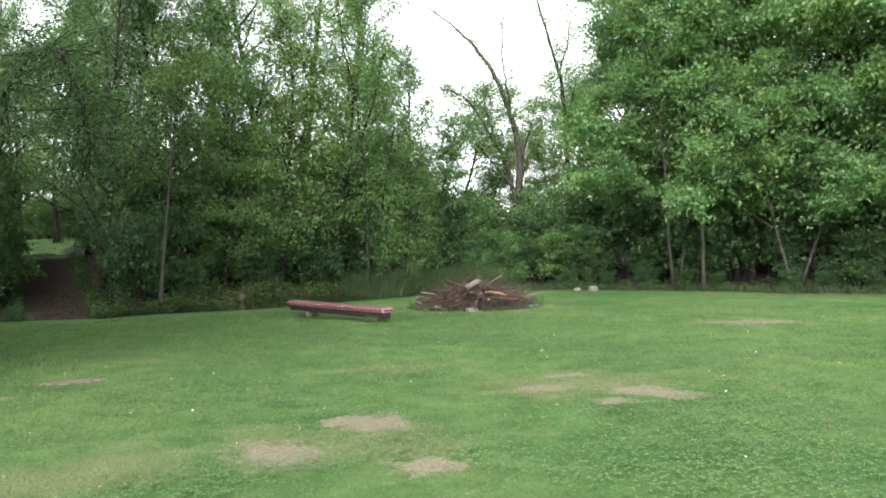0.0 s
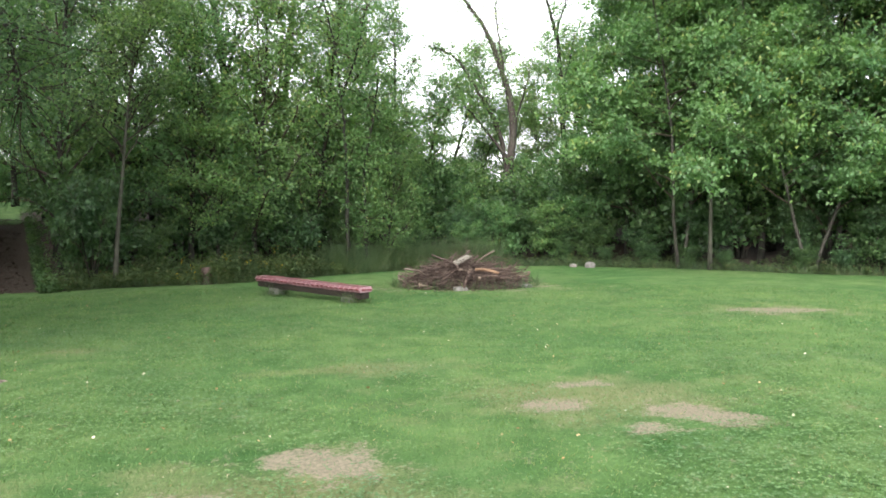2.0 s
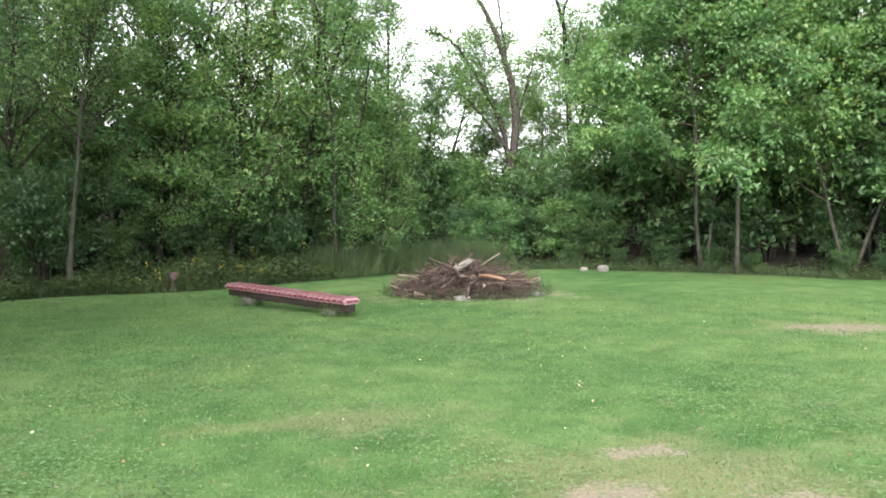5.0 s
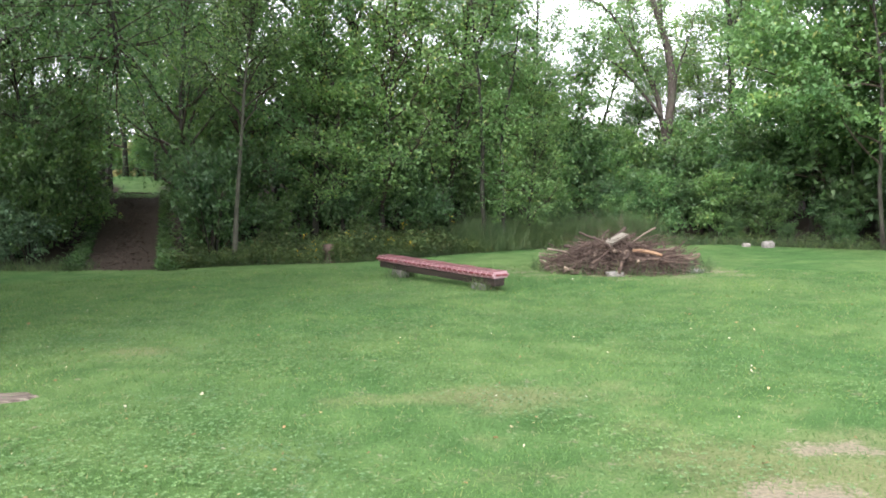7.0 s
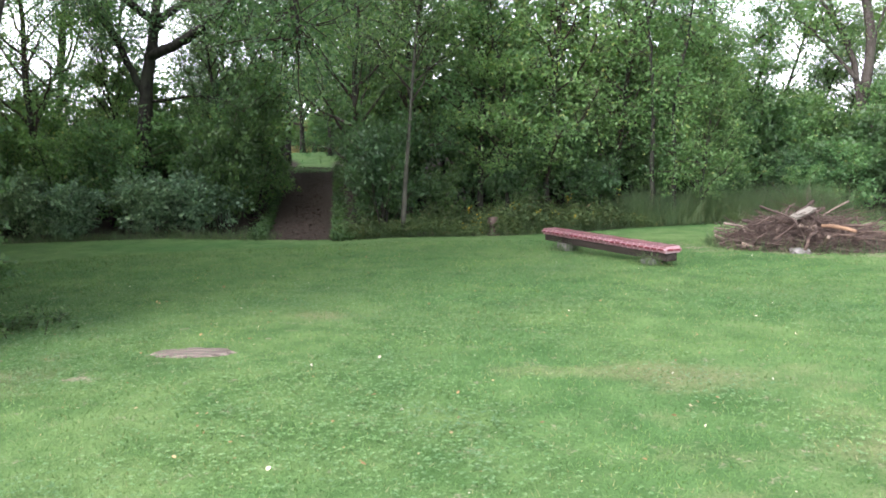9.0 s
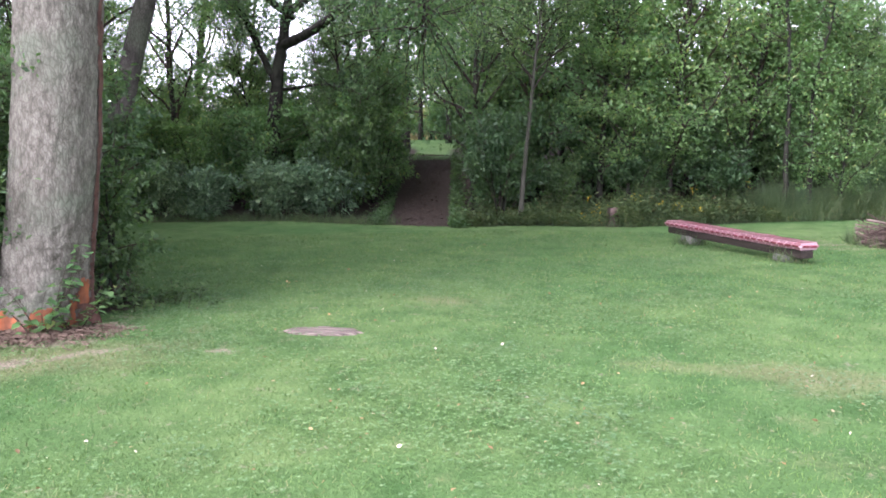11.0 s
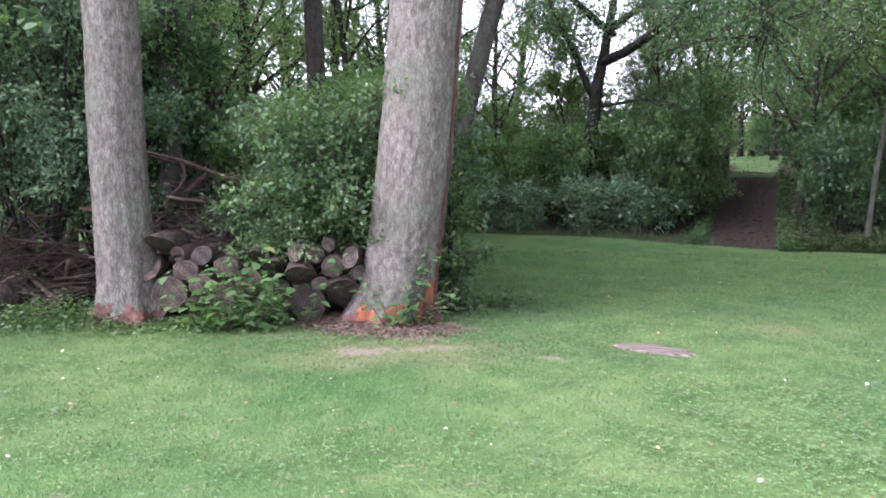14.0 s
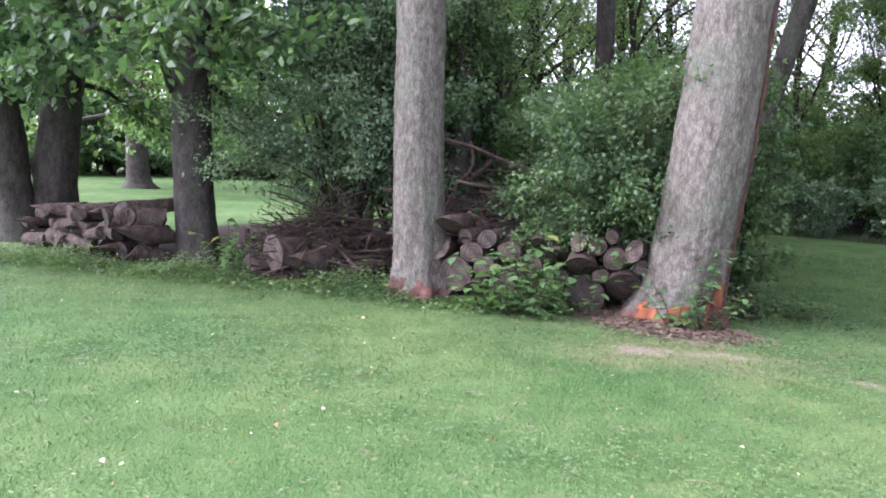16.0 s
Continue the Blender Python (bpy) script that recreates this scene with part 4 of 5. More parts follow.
def leafy_shoots(name, label, x, y, seed, n, h, leaf, mat, spread=0.2, z0=0.0, group=""):
    """A clump of soft leafy shoots."""
    rng = np.random.default_rng(seed)
    ob = thing(name, label, "plant", group, m=pose(x, y, h_at(x, y) + z0))
    s, pos, ax, nm = Soup(), [], [], []
    for i in range(n):
        a = rng.uniform(0, 6.28)
        b = np.array([math.cos(a), math.sin(a), 0]) * rng.uniform(0, spread)
        line = bend(rng, b, (math.cos(a) * 0.45, math.sin(a) * 0.45, 1), h * rng.uniform(0.6, 1.1), 6, 0.12, -0.02)
        s.tube(line, np.linspace(0.006, 0.002, 6), 4, cap=False)
        for k in range(12):
            p = line[min(5, 1 + k % 5)] + rng.normal(0, 0.025, 3)
            aa = rng.uniform(0, 6.28)
            pos.append(p)
            ax.append((math.cos(aa), math.sin(aa), rng.uniform(-0.5, 0.3)))
            nm.append((rng.normal(0, 0.3), rng.normal(0, 0.3), 1))
    tagged(child("stem", s.mesh("stem", MAT_TWIG), ob), kind="stuff")
    ll = leaf * rng.uniform(0.6, 1.2, len(pos))
    v, f = leaves(np.array(pos), np.array(ax), unit(np.array(nm)), ll, ll * 0.75, 6)
    tagged(child("foliage", mesh_np("foliage", v, f, mat), ob), kind="stuff")
    return ob


leafy_shoots("maple_seedling", "young maple shoots with broad light green leaves before the logs", -7.35, 6.3, 91, 20, 0.6, 0.13, MAT_LEAF_LIGHT, 0.32)
leafy_shoots("maple_seedling", "young broad-leaved shoots growing among the logs", -7.4, 6.75, 92, 18, 0.75, 0.11, MAT_LEAF, 0.35)
leafy_shoots("maple_seedling", "fresh green shoots beside the dark trunk", -10.55, 3.9, 93, 14, 0.6, 0.14, MAT_LEAF_LIGHT, 0.35)
leafy_shoots("creeper", "green creeper shoots at the maple's foot", -6.55, 7.62, 94, 9, 0.75, 0.1, MAT_LEAF, 0.12)
leafy_shoots("creeper", "small green shoots on the trunk's sunny side", -6.42, 7.82, 95, 6, 0.5, 0.09, MAT_LEAF_LIGHT, 0.1)
leafy_shoots("ground_ivy", "low dark green ivy spreading at the trunk foot", -6.9, 9.1, 96, 30, 0.16, 0.07, MAT_LEAF_DARK, 0.7)
leafy_shoots("maple_seedling", "green shoots in front of the fallen logs", -9.35, 4.75, 97, 7, 0.55, 0.1, MAT_LEAF_LIGHT, 0.2)


# ---- logs ----
def cut_material():
    m, nodes, links, bsdf = material("weathered_cut_wood")
    tc = nodes.new("ShaderNodeTexCoord")
    w = nodes.new("ShaderNodeTexWave")
    w.wave_type, w.rings_direction = "RINGS", "X"
    w.inputs["Scale"].default_value, w.inputs["Distortion"].default_value, w.inputs["Detail"].default_value = 9, 6, 4
    links.new(tc.outputs["Object"], w.inputs["Vector"])
    r = ramp(nodes, [(0.2, (0.046, 0.039, 0.032)), (0.8, (0.082, 0.069, 0.056))])
    links.new(w.outputs["Fac"], r.inputs[0])
    n = noise_node(nodes, links, 11, 6)
    v = ramp(nodes, [(0.33, (0.3, 0.29, 0.28)), (0.68, (1.35, 1.28, 1.2))])
    links.new(n.outputs["Fac"], v.inputs[0])
    col = mix_colour(nodes, links, 1.0, r.outputs[0], v.outputs[0], "MULTIPLY")
    info = nodes.new("ShaderNodeObjectInfo")
    per = ramp(nodes, [(0.0, (0.7, 0.7, 0.72)), (1.0, (1.25, 1.15, 1.1))])
    links.new(info.outputs["Random"], per.inputs[0])
    col = mix_colour(nodes, links, 1.0, col, per.outputs[0], "MULTIPLY")
    links.new(col, bsdf.inputs["Base Color"])
    bsdf.inputs["Roughness"].default_value = 0.9
    bump(nodes, links, bsdf, n.outputs["Fac"], 0.6, 0.01)
    return m


MAT_CUT = cut_material()
MAT_LOG_BARK = bark_material("log_bark", (0.0328, 0.0238, 0.0192), (0.0975, 0.0741, 0.0595), (0.077, 0.0713, 0.0481), 12, 0.03, True)
LOG_VARIANTS = []
for lv_seed in range(5):
    g = np.random.default_rng(200 + lv_seed)
    sd, nn = 16, 7
    lump = 1 + 0.05 * np.cos(2 * np.linspace(0, 6.28, sd, endpoint=False) + lv_seed)[None, :] + 0.035 * g.normal(size=(nn, sd))
    sp = Soup()
    line = np.stack([np.linspace(0, -1, nn), 0.03 * np.sin(np.linspace(0, 3, nn) + lv_seed), 0.02 * g.normal(size=nn)], 1)
    sp.tube(line, np.ones(nn) * np.linspace(1, 0.9, nn), sd, cap=False, lumpy=lump)
    LOG_VARIANTS.append((sp, lump, line, sd))


def log(x, y, z, r, length, heading, pitch=0.0, variant=0, label="sawn log with grey bark and weathered cut end", group=""):
    """A sawn log whose cut end lies at x, y, z and whose body runs back from heading."""
    sp, lump, line, sd = LOG_VARIANTS[variant % 5]
    ob = thing("log", label, "log", group, m=pose(x, y, z, 0, pitch, heading))
    v = np.vstack(sp.v) * 1.0
    c = np.repeat(line, sd, 0)
    v = np.stack([v[:, 0] * length, (v[:, 1] - c[:, 1]) * r + c[:, 1] * 2 * r, (v[:, 2] - c[:, 2]) * r + c[:, 2] * r], 1)
    child("bark", mesh_np("bark", v, np.vstack(sp.q), MAT_LOG_BARK, smooth=True), ob)
    for end, k in ((0, 0), (1, len(line) - 1)):
        ring = v[k * sd:(k + 1) * sd]
        mid = ring.mean(0)
        out = 0.012 if end == 0 else -0.012
        inner = mid + (ring - mid) * 0.9 + (out * 0.3, 0, 0)
        core = mid + (ring - mid) * 0.4 + (out * 0.2, 0, 0)
        vv = np.vstack([ring, inner, core, mid[None] + (out * 0.1, 0, 0)])
        j = np.arange(sd)
        kk = (j + 1) % sd
        q = np.vstack([np.stack([j, kk, sd + kk, sd + j], -1), np.stack([sd + j, sd + kk, 2 * sd + kk, 2 * sd + j], -1)])
        t3 = np.stack([2 * sd + j, 2 * sd + kk, np.full(sd, 3 * sd)], -1)
        child("cut_end", mesh_np("cut_end", vv, [q, t3], MAT_CUT), ob)
    return ob


# stack between the two maples: s along the line from one trunk to the other, height, radius
ORIGIN, ALONG, OUT = np.array((-8.5, 5.68)), np.array((0.585, 0.811)), np.array((0.811, -0.585))
HEAD = math.degrees(math.atan2(OUT[1], OUT[0]))
STACK = [(0.24, 0.56, 0.12), (0.44, 0.30, 0.18), (0.38, 0.80, 0.12), (0.60, 0.53, 0.11), (0.74, 0.67, 0.10), (0.30, 0.11, 0.11), (0.51, 0.68, 0.085), (1.75, 0.48, 0.15), (1.88, 0.68, 0.095), (2.08, 0.57, 0.115),
         (2.25, 0.66, 0.095), (1.80, 0.19, 0.19), (2.17, 0.29, 0.185), (1.95, 0.40, 0.07), (2.33, 0.5, 0.075), (1.72, 0.72, 0.085), (1.21, 0.42, 0.13), (1.47, 0.55, 0.11), (1.0, 0.56, 0.11), (1.48, 0.3, 0.14), (1.4, 0.12, 0.13),
         (0.9, 0.2, 0.17), (0.68, 0.14, 0.13), (1.15, 0.15, 0.14), (0.75, 0.4, 0.1), (1.02, 0.37, 0.1), (2.02, 0.78, 0.07), (1.3, 0.66, 0.09)]
for i, (s_, z_, r_) in enumerate(STACK):
    off = 0.12 + float(R.uniform(-0.07, 0.1)) - 0.1 * (0.8 < s_ < 1.6)
    p_ = ORIGIN + ALONG * s_ + OUT * off
    log(p_[0], p_[1], max(z_, r_ * 0.9), r_, float(R.uniform(0.5, 0.75)), HEAD + float(R.uniform(-8, 8)), float(R.uniform(-2, 2)), i, group="logs stacked between the maples")

for i in range(16):
    s_, z_ = 0.25 + 0.135 * i, 0.16 + 0.3 * (i % 3) * 0.7
    p_ = ORIGIN + ALONG * s_ - OUT * 0.12
    log(p_[0], p_[1], z_, 0.14, 0.6, HEAD + float(R.uniform(-10, 10)), float(R.uniform(-3, 3)), i, "dark weathered log deep in the stack", "logs stacked between the maples")

# two heavy logs and some rounds between maple and dark trunk
for i, (x_, y_, z_, r_, l_, hd, pt) in enumerate([(-9.55, 4.15, 0.33, 0.21, 0.95, -55, -8), (-9.25, 4.5, 0.2, 0.19, 0.6, -40, 0), (-9.85, 4.0, 0.16, 0.16, 0.7, -30, 0), (-9.05, 4.95, 0.13, 0.13, 0.6, -35, 4), (-9.9, 4.55, 0.42, 0.13, 0.7, -50, 0), (-9.5, 4.75, 0.36, 0.12, 0.8, 10, 3)]):
    log(x_, y_, z_, r_, l_, hd, pt, i + 1, "heavy weathered log lying in the brush", "logs lying by the shrub")

# long stack towards the twin trunk; logs lie every way
S3A, S3B = np.array((-11.2, 2.4)), np.array((-13.4, 0.8))
for i in range(34):
    u_ = (i % 12) / 11.0
    row_ = i // 12
    q_ = S3A + (S3B - S3A) * min(1, max(0, u_ + float(R.uniform(-0.04, 0.04))))
    r_ = float(R.uniform(0.09, 0.17))
    turn_ = float(R.uniform(-70, 50)) if row_ < 2 else float(R.uniform(-110, -20))
    z_ = 0.12 + row_ * 0.215 * (1.1 - 0.2 * u_)
    log(q_[0] + float(R.uniform(-0.1, 0.1)), q_[1] + float(R.uniform(-0.1, 0.1)), max(r_ * 0.95, z_), r_, float(R.uniform(0.4, 0.75)), turn_, float(R.uniform(-10, 10)), i, "split brown log in the loose stack", "logs of the long stack")
log(-11.4, 2.3, 0.68, 0.11, 0.9, 300, 4, 4, "long log leaning on top of the stack", "logs of the long stack")


# ---- bark chips and ivy at the feet of the trunks ----
def bark_chips():
    g = np.random.default_rng(305)
    n = 9000
    a = np.radians(g.uniform(-150, 15, n))
    r = 0.38 + np.abs(g.normal(0, 0.27, n))
    x, y = -6.93 + r * np.cos(a), 7.88 + r * np.sin(a)
    pos = np.stack([x, y, terrain(x, y) + g.uniform(0.004, 0.035, n)], 1)
    b = g.uniform(0, 6.28, n)
    ll = g.uniform(0.02, 0.07, n)
    v, f = leaves(pos, np.stack([np.cos(b), np.sin(b), g.normal(0, 0.15, n)], 1), unit(g.normal(0, 0.25, (n, 3)) + (0, 0, 1)), ll, ll * 0.4, 6)
    ob = thing("bark_chips", "reddish bark chips strewn round the maple's roots", "bark", kind="stuff")
    child("chips", mesh_np("chips", v, f, MAT_CHIP), ob)


def stack_ivy():
    g = np.random.default_rng(306)
    n = 17000
    along, back = g.uniform(-7.4, 2.3, n), g.normal(-0.3, 0.27, n)
    x, y = -8.0 + along * 0.585 - back * 0.81, 6.4 + along * 0.81 + back * 0.585
    clear = np.hypot(x + 6.7, y - 7.5) > 0.85
    x, y, along = x[clear], y[clear], along[clear]
    n = len(x)
    h = np.abs(g.normal(0, 0.07, n)) * (1 + 0.8 * np.sin(3 * along)) + 0.02
    pos = np.stack([x, y, terrain(x, y) + h], 1)
    b = g.uniform(0, 6.28, n)
    ll = g.uniform(0.022, 0.06, n)
    v, f = leaves(pos, np.stack([np.cos(b), np.sin(b), g.normal(0, 0.3, n)], 1), unit(g.normal(0, 0.35, (n, 3)) + (0, 0, 1)), ll, ll * 0.75, 4)
    ob = thing("ground_ivy", "low green ivy and weeds along the log stacks", "ivy", kind="stuff")
    child("foliage", mesh_np("foliage", v, f, MAT_LEAF_MID), ob)


def path_margin():
    g = np.random.default_rng(307)
    n = 7000
    y = 17.6 + g.uniform(0, 1, n) ** 1.3 * 9
    side = g.choice((-1.0, 1.0), n)
    x = path_x(y) + side * (0.86 + np.abs(g.normal(0, 0.22, n)))
    pos = np.stack([x, y, terrain(x, y) + np.abs(g.normal(0, 0.13, n))], 1)
    b = g.uniform(0, 6.28, n)
    ll = g.uniform(0.05, 0.12, n)
    v, f = leaves(pos, np.stack([np.cos(b), np.sin(b), g.normal(0.2, 0.4, n)], 1), unit(g.normal(0, 0.5, (n, 3)) + (0, 0, 1)), ll, ll * 0.5, 3)
    ob = thing("path_weeds", "dark low weeds along both sides of the path", "weeds", kind="stuff")
    child("foliage", mesh_np("foliage", v, f, MAT_LEAF_DARK), ob)
    # fallen leaves on the path
    n = 1500
    y = 17.7 + g.uniform(0, 1, n) * 10
    x = path_x(y) + g.normal(0, 0.4, n)
    pos = np.stack([x, y, terrain(x, y) + 0.012], 1)
    b = g.uniform(0, 6.28, n)
    ll = g.uniform(0.04, 0.09, n)
    v, f = leaves(pos, np.stack([np.cos(b), np.sin(b), 0 * b], 1), unit(g.normal(0, 0.3, (n, 3)) + (0, 0, 1)), ll, ll * 0.7, 4)
    ob = thing("path_litter", "brown fallen leaves lying on the dirt path", "leaves", kind="stuff")
    child("litter", mesh_np("litter", v, f, MAT_STICK), ob)


bark_chips(), stack_ivy()


# ---- bench ----
def plaid_material():
    m, nodes, links, bsdf = material("red_plaid_vinyl")
    tc = nodes.new("ShaderNodeTexCoord")
    sep = nodes.new("ShaderNodeSeparateXYZ")
    links.new(tc.outputs["Object"], sep.inputs[0])

    def bands(out, scale):
        w = nodes.new("ShaderNodeMath")
        w.operation = "MULTIPLY"
        links.new(out, w.inputs[0])
        w.inputs[1].default_value = scale
        f = nodes.new("ShaderNodeMath")
        f.operation = "FRACT"
        links.new(w.outputs[0], f.inputs[0])
        r = ramp(nodes, [(0.0, (0, 0, 0)), (0.78, (0, 0, 0)), (0.84, (1, 1, 1))])
        links.new(f.outputs[0], r.inputs[0])
        return r.outputs[0]

    bx, by = bands(sep.outputs[0], 7.0), bands(sep.outputs[1], 8.0)
    n = noise_node(nodes, links, 5, 4)
    base = ramp(nodes, [(0.3, (0.085, 0.008, 0.016)), (0.7, (0.14, 0.018, 0.03))])
    links.new(n.outputs["Fac"], base.inputs[0])
    col = mix_colour(nodes, links, bx, base.outputs[0], (0.36, 0.24, 0.26))
    half = nodes.new("ShaderNodeMath")
    half.operation = "MULTIPLY"
    links.new(by, half.inputs[0])
    half.inputs[1].default_value = 0.5
    col = mix_colour(nodes, links, half.outputs[0], col, (0.32, 0.22, 0.23))
    links.new(col, bsdf.inputs["Base Color"])
    bsdf.inputs["Roughness"].default_value = 0.35
    bump(nodes, links, bsdf, n.outputs["Fac"], 0.6, 0.02)
    return m


MAT_PLAID = plaid_material()
MAT_TIMBER = plain_material("dark_old_timber", (0.0114, 0.00912, 0.00774), (0.0342, 0.0274, 0.0228), 6, 0.9, 0.01, stretch=(0.2, 2, 2))
MAT_CONCRETE = plain_material("weathered_concrete", (0.122, 0.118, 0.11), (0.205, 0.198, 0.186), 15, 0.95, 0.01)
MAT_PALE_BOARD = plain_material("pale_weathered_board", (0.109, 0.103, 0.0864), (0.164, 0.155, 0.132), 8, 0.85, 0.004, stretch=(0.3, 4, 4))


def box(x, y, z, lx, ly, lz, bevel=0.01, jitter=0.0, cuts=0, seed=0):
    bm = bmesh.new()
    bmesh.ops.create_cube(bm, size=1)
    bmesh.ops.scale(bm, vec=(lx, ly, lz), verts=bm.verts)
    if cuts:
        bmesh.ops.subdivide_edges(bm, edges=[e for e in bm.edges if abs((e.verts[0].co - e.verts[1].co).x) > 0.5 * lx], cuts=cuts)
    bmesh.ops.bevel(bm, geom=bm.edges[:] if not cuts else [e for e in bm.edges if e.calc_face_angle(0) > 0.5], offset=bevel, segments=2, affect="EDGES")
    g = random.Random(seed)
    for v in bm.verts:
        v.co += Vector((g.uniform(-jitter, jitter), g.uniform(-jitter, jitter), g.uniform(-jitter, jitter)))
    bmesh.ops.translate(bm, vec=(x, y, z), verts=bm.verts)
    return bm


bench = thing("bench", "low timber bench covered with red plaid vinyl on concrete blocks", "bench", m=pose(-2.36, 16.2, 0.0, 0, 0.8, math.degrees(math.atan2(-2.55, 2.6))))
part("timber_seat", box(0.04, 0, 0.165, 3.28, 0.2, 0.12, 0.012, 0.004, 12, 1), MAT_TIMBER, bench, "thick dark timber")
cover_bm = box(0.04, 0, 0.275, 3.38, 0.33, 0.1, 0.035, 0.006, 22, 2)
part("seat_cover", cover_bm, MAT_PLAID, bench, "red and white plaid vinyl cover")
for bx_ in (-1.02, 1.28):
    part("concrete_block", box(bx_, -0.02, 0.045, 0.3, 0.2, 0.13, 0.012, 0.004), MAT_CONCRETE, bench, "pale concrete block")


# ---- brush pile ----
MAT_STICK = plain_material("dry_stick_bark", (0.038, 0.0268, 0.022), (0.105, 0.076, 0.063), 14, 0.9, 0.01)
MAT_STICK_PALE = plain_material("barkless_pale_stick", (0.114, 0.0874, 0.0684), (0.19, 0.152, 0.122), 10, 0.9, 0.01)


def brush_pile(name, label, x, y, rx, ry, h, seed, n_branch, n_twig, mats, heart=0.62):
    g = np.random.default_rng(seed)
    ob = thing(name, label, "brush pile", m=pose(x, y, h_at(x, y)))

    def stick(r, length, fly):
        a = g.uniform(0, 6.28)
        q = math.sqrt(g.uniform(0, 1)) * 0.85
        z = h * max(0.02, (1 - q) * g.uniform(0.15, 1.0))
        head = a + g.choice([0, math.pi]) + g.normal(0, 0.8)
        slope = g.normal(-0.1, 0.18) if fly < 0.5 else g.uniform(0.0, 0.7)
        d = np.array([math.cos(head), math.sin(head), slope])
        mid = np.array([math.cos(a) * q * rx, math.sin(a) * q * ry, z])
        line = bend(g, mid - d * length / 2, d, length, 7, 0.12, 0)
        line[:, 2] = np.maximum(line[:, 2], r + 0.004)
        out = np.hypot(line[:, 0] / rx, line[:, 1] / ry)
        line[:, :2] /= np.maximum(1, out / 1.12)[:, None]
        return line

    for i in range(n_branch):
        r = g.uniform(0.013, 0.035)
        s = Soup()
        s.tube(stick(r, g.uniform(0.8, 1.9), 0), np.linspace(r, r * 0.5, 7), 6)
        child("branch", s.mesh("branch", mats[0] if g.uniform() < 0.72 else mats[1]), ob)
    s = Soup()
    for i in range(n_twig):
        r = g.uniform(0.004, 0.011)
        s.tube(stick(r, g.uniform(0.5, 1.5), g.uniform(0, 1.0) * 0.85), np.linspace(r, 0.002, 7), 4, cap=False)
    tagged(child("twig_tangle", s.mesh("twig_tangle", mats[0]), ob, "reddish-brown tangle of thin twigs"), kind="stuff")
    # the dark litter at the heap's heart
    s = Soup()
    zz = np.linspace(0, 1, 7)
    s.tube(np.stack([zz * 0, zz * 0, zz * h * heart], 1), rx * 0.82 * np.sqrt(1 - zz ** 2 * 0.98), 22, lumpy=1 + 0.08 * g.normal(size=(7, 22)))
    me = s.mesh("litter_heart", MAT_TWIG)
    me.transform(Matrix.Diagonal((1, ry / rx, 1, 1)))
    child("litter_heart", me, ob, "dark heap of leaf litter and fine twigs")
    return ob


brush_pile("brush_pile", "round heap of dry reddish-brown branches on the lawn", 0.75, 18.05, 1.3, 1.12, 0.7, 101, 120, 1300, (MAT_STICK, MAT_STICK_PALE), 0.42)
brush_pile("brush_pile", "grey-brown heap of cut branches behind the logs", -9.9, 6.75, 1.15, 1.15, 1.75, 102, 100, 800, (MAT_STICK, MAT_STICK_PALE), 0.3)
brush_pile("brush_pile", "low tangle of dead leaves and twigs under the shrub", -10.15, 4.85, 1.15, 0.9, 1.1, 103, 60, 900, (MAT_TWIG, MAT_STICK), 0.25)
board = tagged(new("board"), "short pale board lying on the brush pile", "board")
board.matrix_basis = pose(0.7, 17.75, 0.6, 14, -12, 58)
part("plank", box(0, 0, 0, 0.62, 0.15, 0.04, 0.004, 0.001), MAT_PALE_BOARD, board)
pale_limb = thing("pale_branch", "thick barkless orange-tan branch on the brush pile", "branch", m=pose(1.2, 17.35, 0.38, 0, 6, -25))
sp = Soup()
sp.tube([(-0.27, 0, 0.0), (-0.1, 0.01, 0.02), (0.12, 0, 0.01), (0.26, -0.02, -0.01)], [0.03, 0.035, 0.032, 0.026], 9)
child("wood", sp.mesh("wood", plain_material("tan_bare_wood", (0.17, 0.1, 0.06), (0.26, 0.165, 0.1), 9)), pale_limb)


def stone(x, y, size, seed, mat, label, flat=0.6, turn=0):
    g = np.random.default_rng(seed)
    bm = bmesh.new()
    bmesh.ops.create_icosphere(bm, subdivisions=2, radius=0.5)
    for v in bm.verts:
        v.co *= 1 + 0.25 * noise.noise(v.co * 2 + Vector((seed, 0, 0)))
        v.co = Vector((max(-0.4, min(0.4, v.co.x)) * size, max(-0.35, min(0.35, v.co.y)) * size, max(-0.35, min(0.35, v.co.z)) * size * flat))
    ob = thing("stone", label, "stone", m=pose(x, y, h_at(x, y) + size * flat * 0.25, 0, 0, turn))
    part("rock", bm, mat, ob)
    return ob


stone(4.65, 23.3, 0.34, 1, MAT_CONCRETE, "pale block lying at the lawn's far edge", 0.8, 20)
stone(4.2, 23.6, 0.25, 2, MAT_CONCRETE, "small pale stone at the lawn's far edge", 0.6)
stone(0.62, 16.95, 0.36, 3, MAT_CONCRETE, "flat whitish stone before the brush pile", 0.35, 15)
stone(2.05, 17.6, 0.3, 4, MAT_CONCRETE, "flat grey stone beside the brush pile", 0.35, 40)

stump = thing("tree_stump", "small reddish-brown broken stump among weeds", "stump", m=pose(-5.25, 19.35, h_at(-5.25, 19.35)))
sp = Soup()
sp.tube([(0, 0, -0.1), (0, 0, 0.05), (0.01, 0, 0.2), (0.0, 0.01, 0.4)], [0.2, 0.15, 0.13, 0.12], 14, lumpy=1 + 0.1 * np.random.default_rng(5).normal(size=(4, 14)))
child("bark", sp.mesh("bark", MAT_STICK), stump)

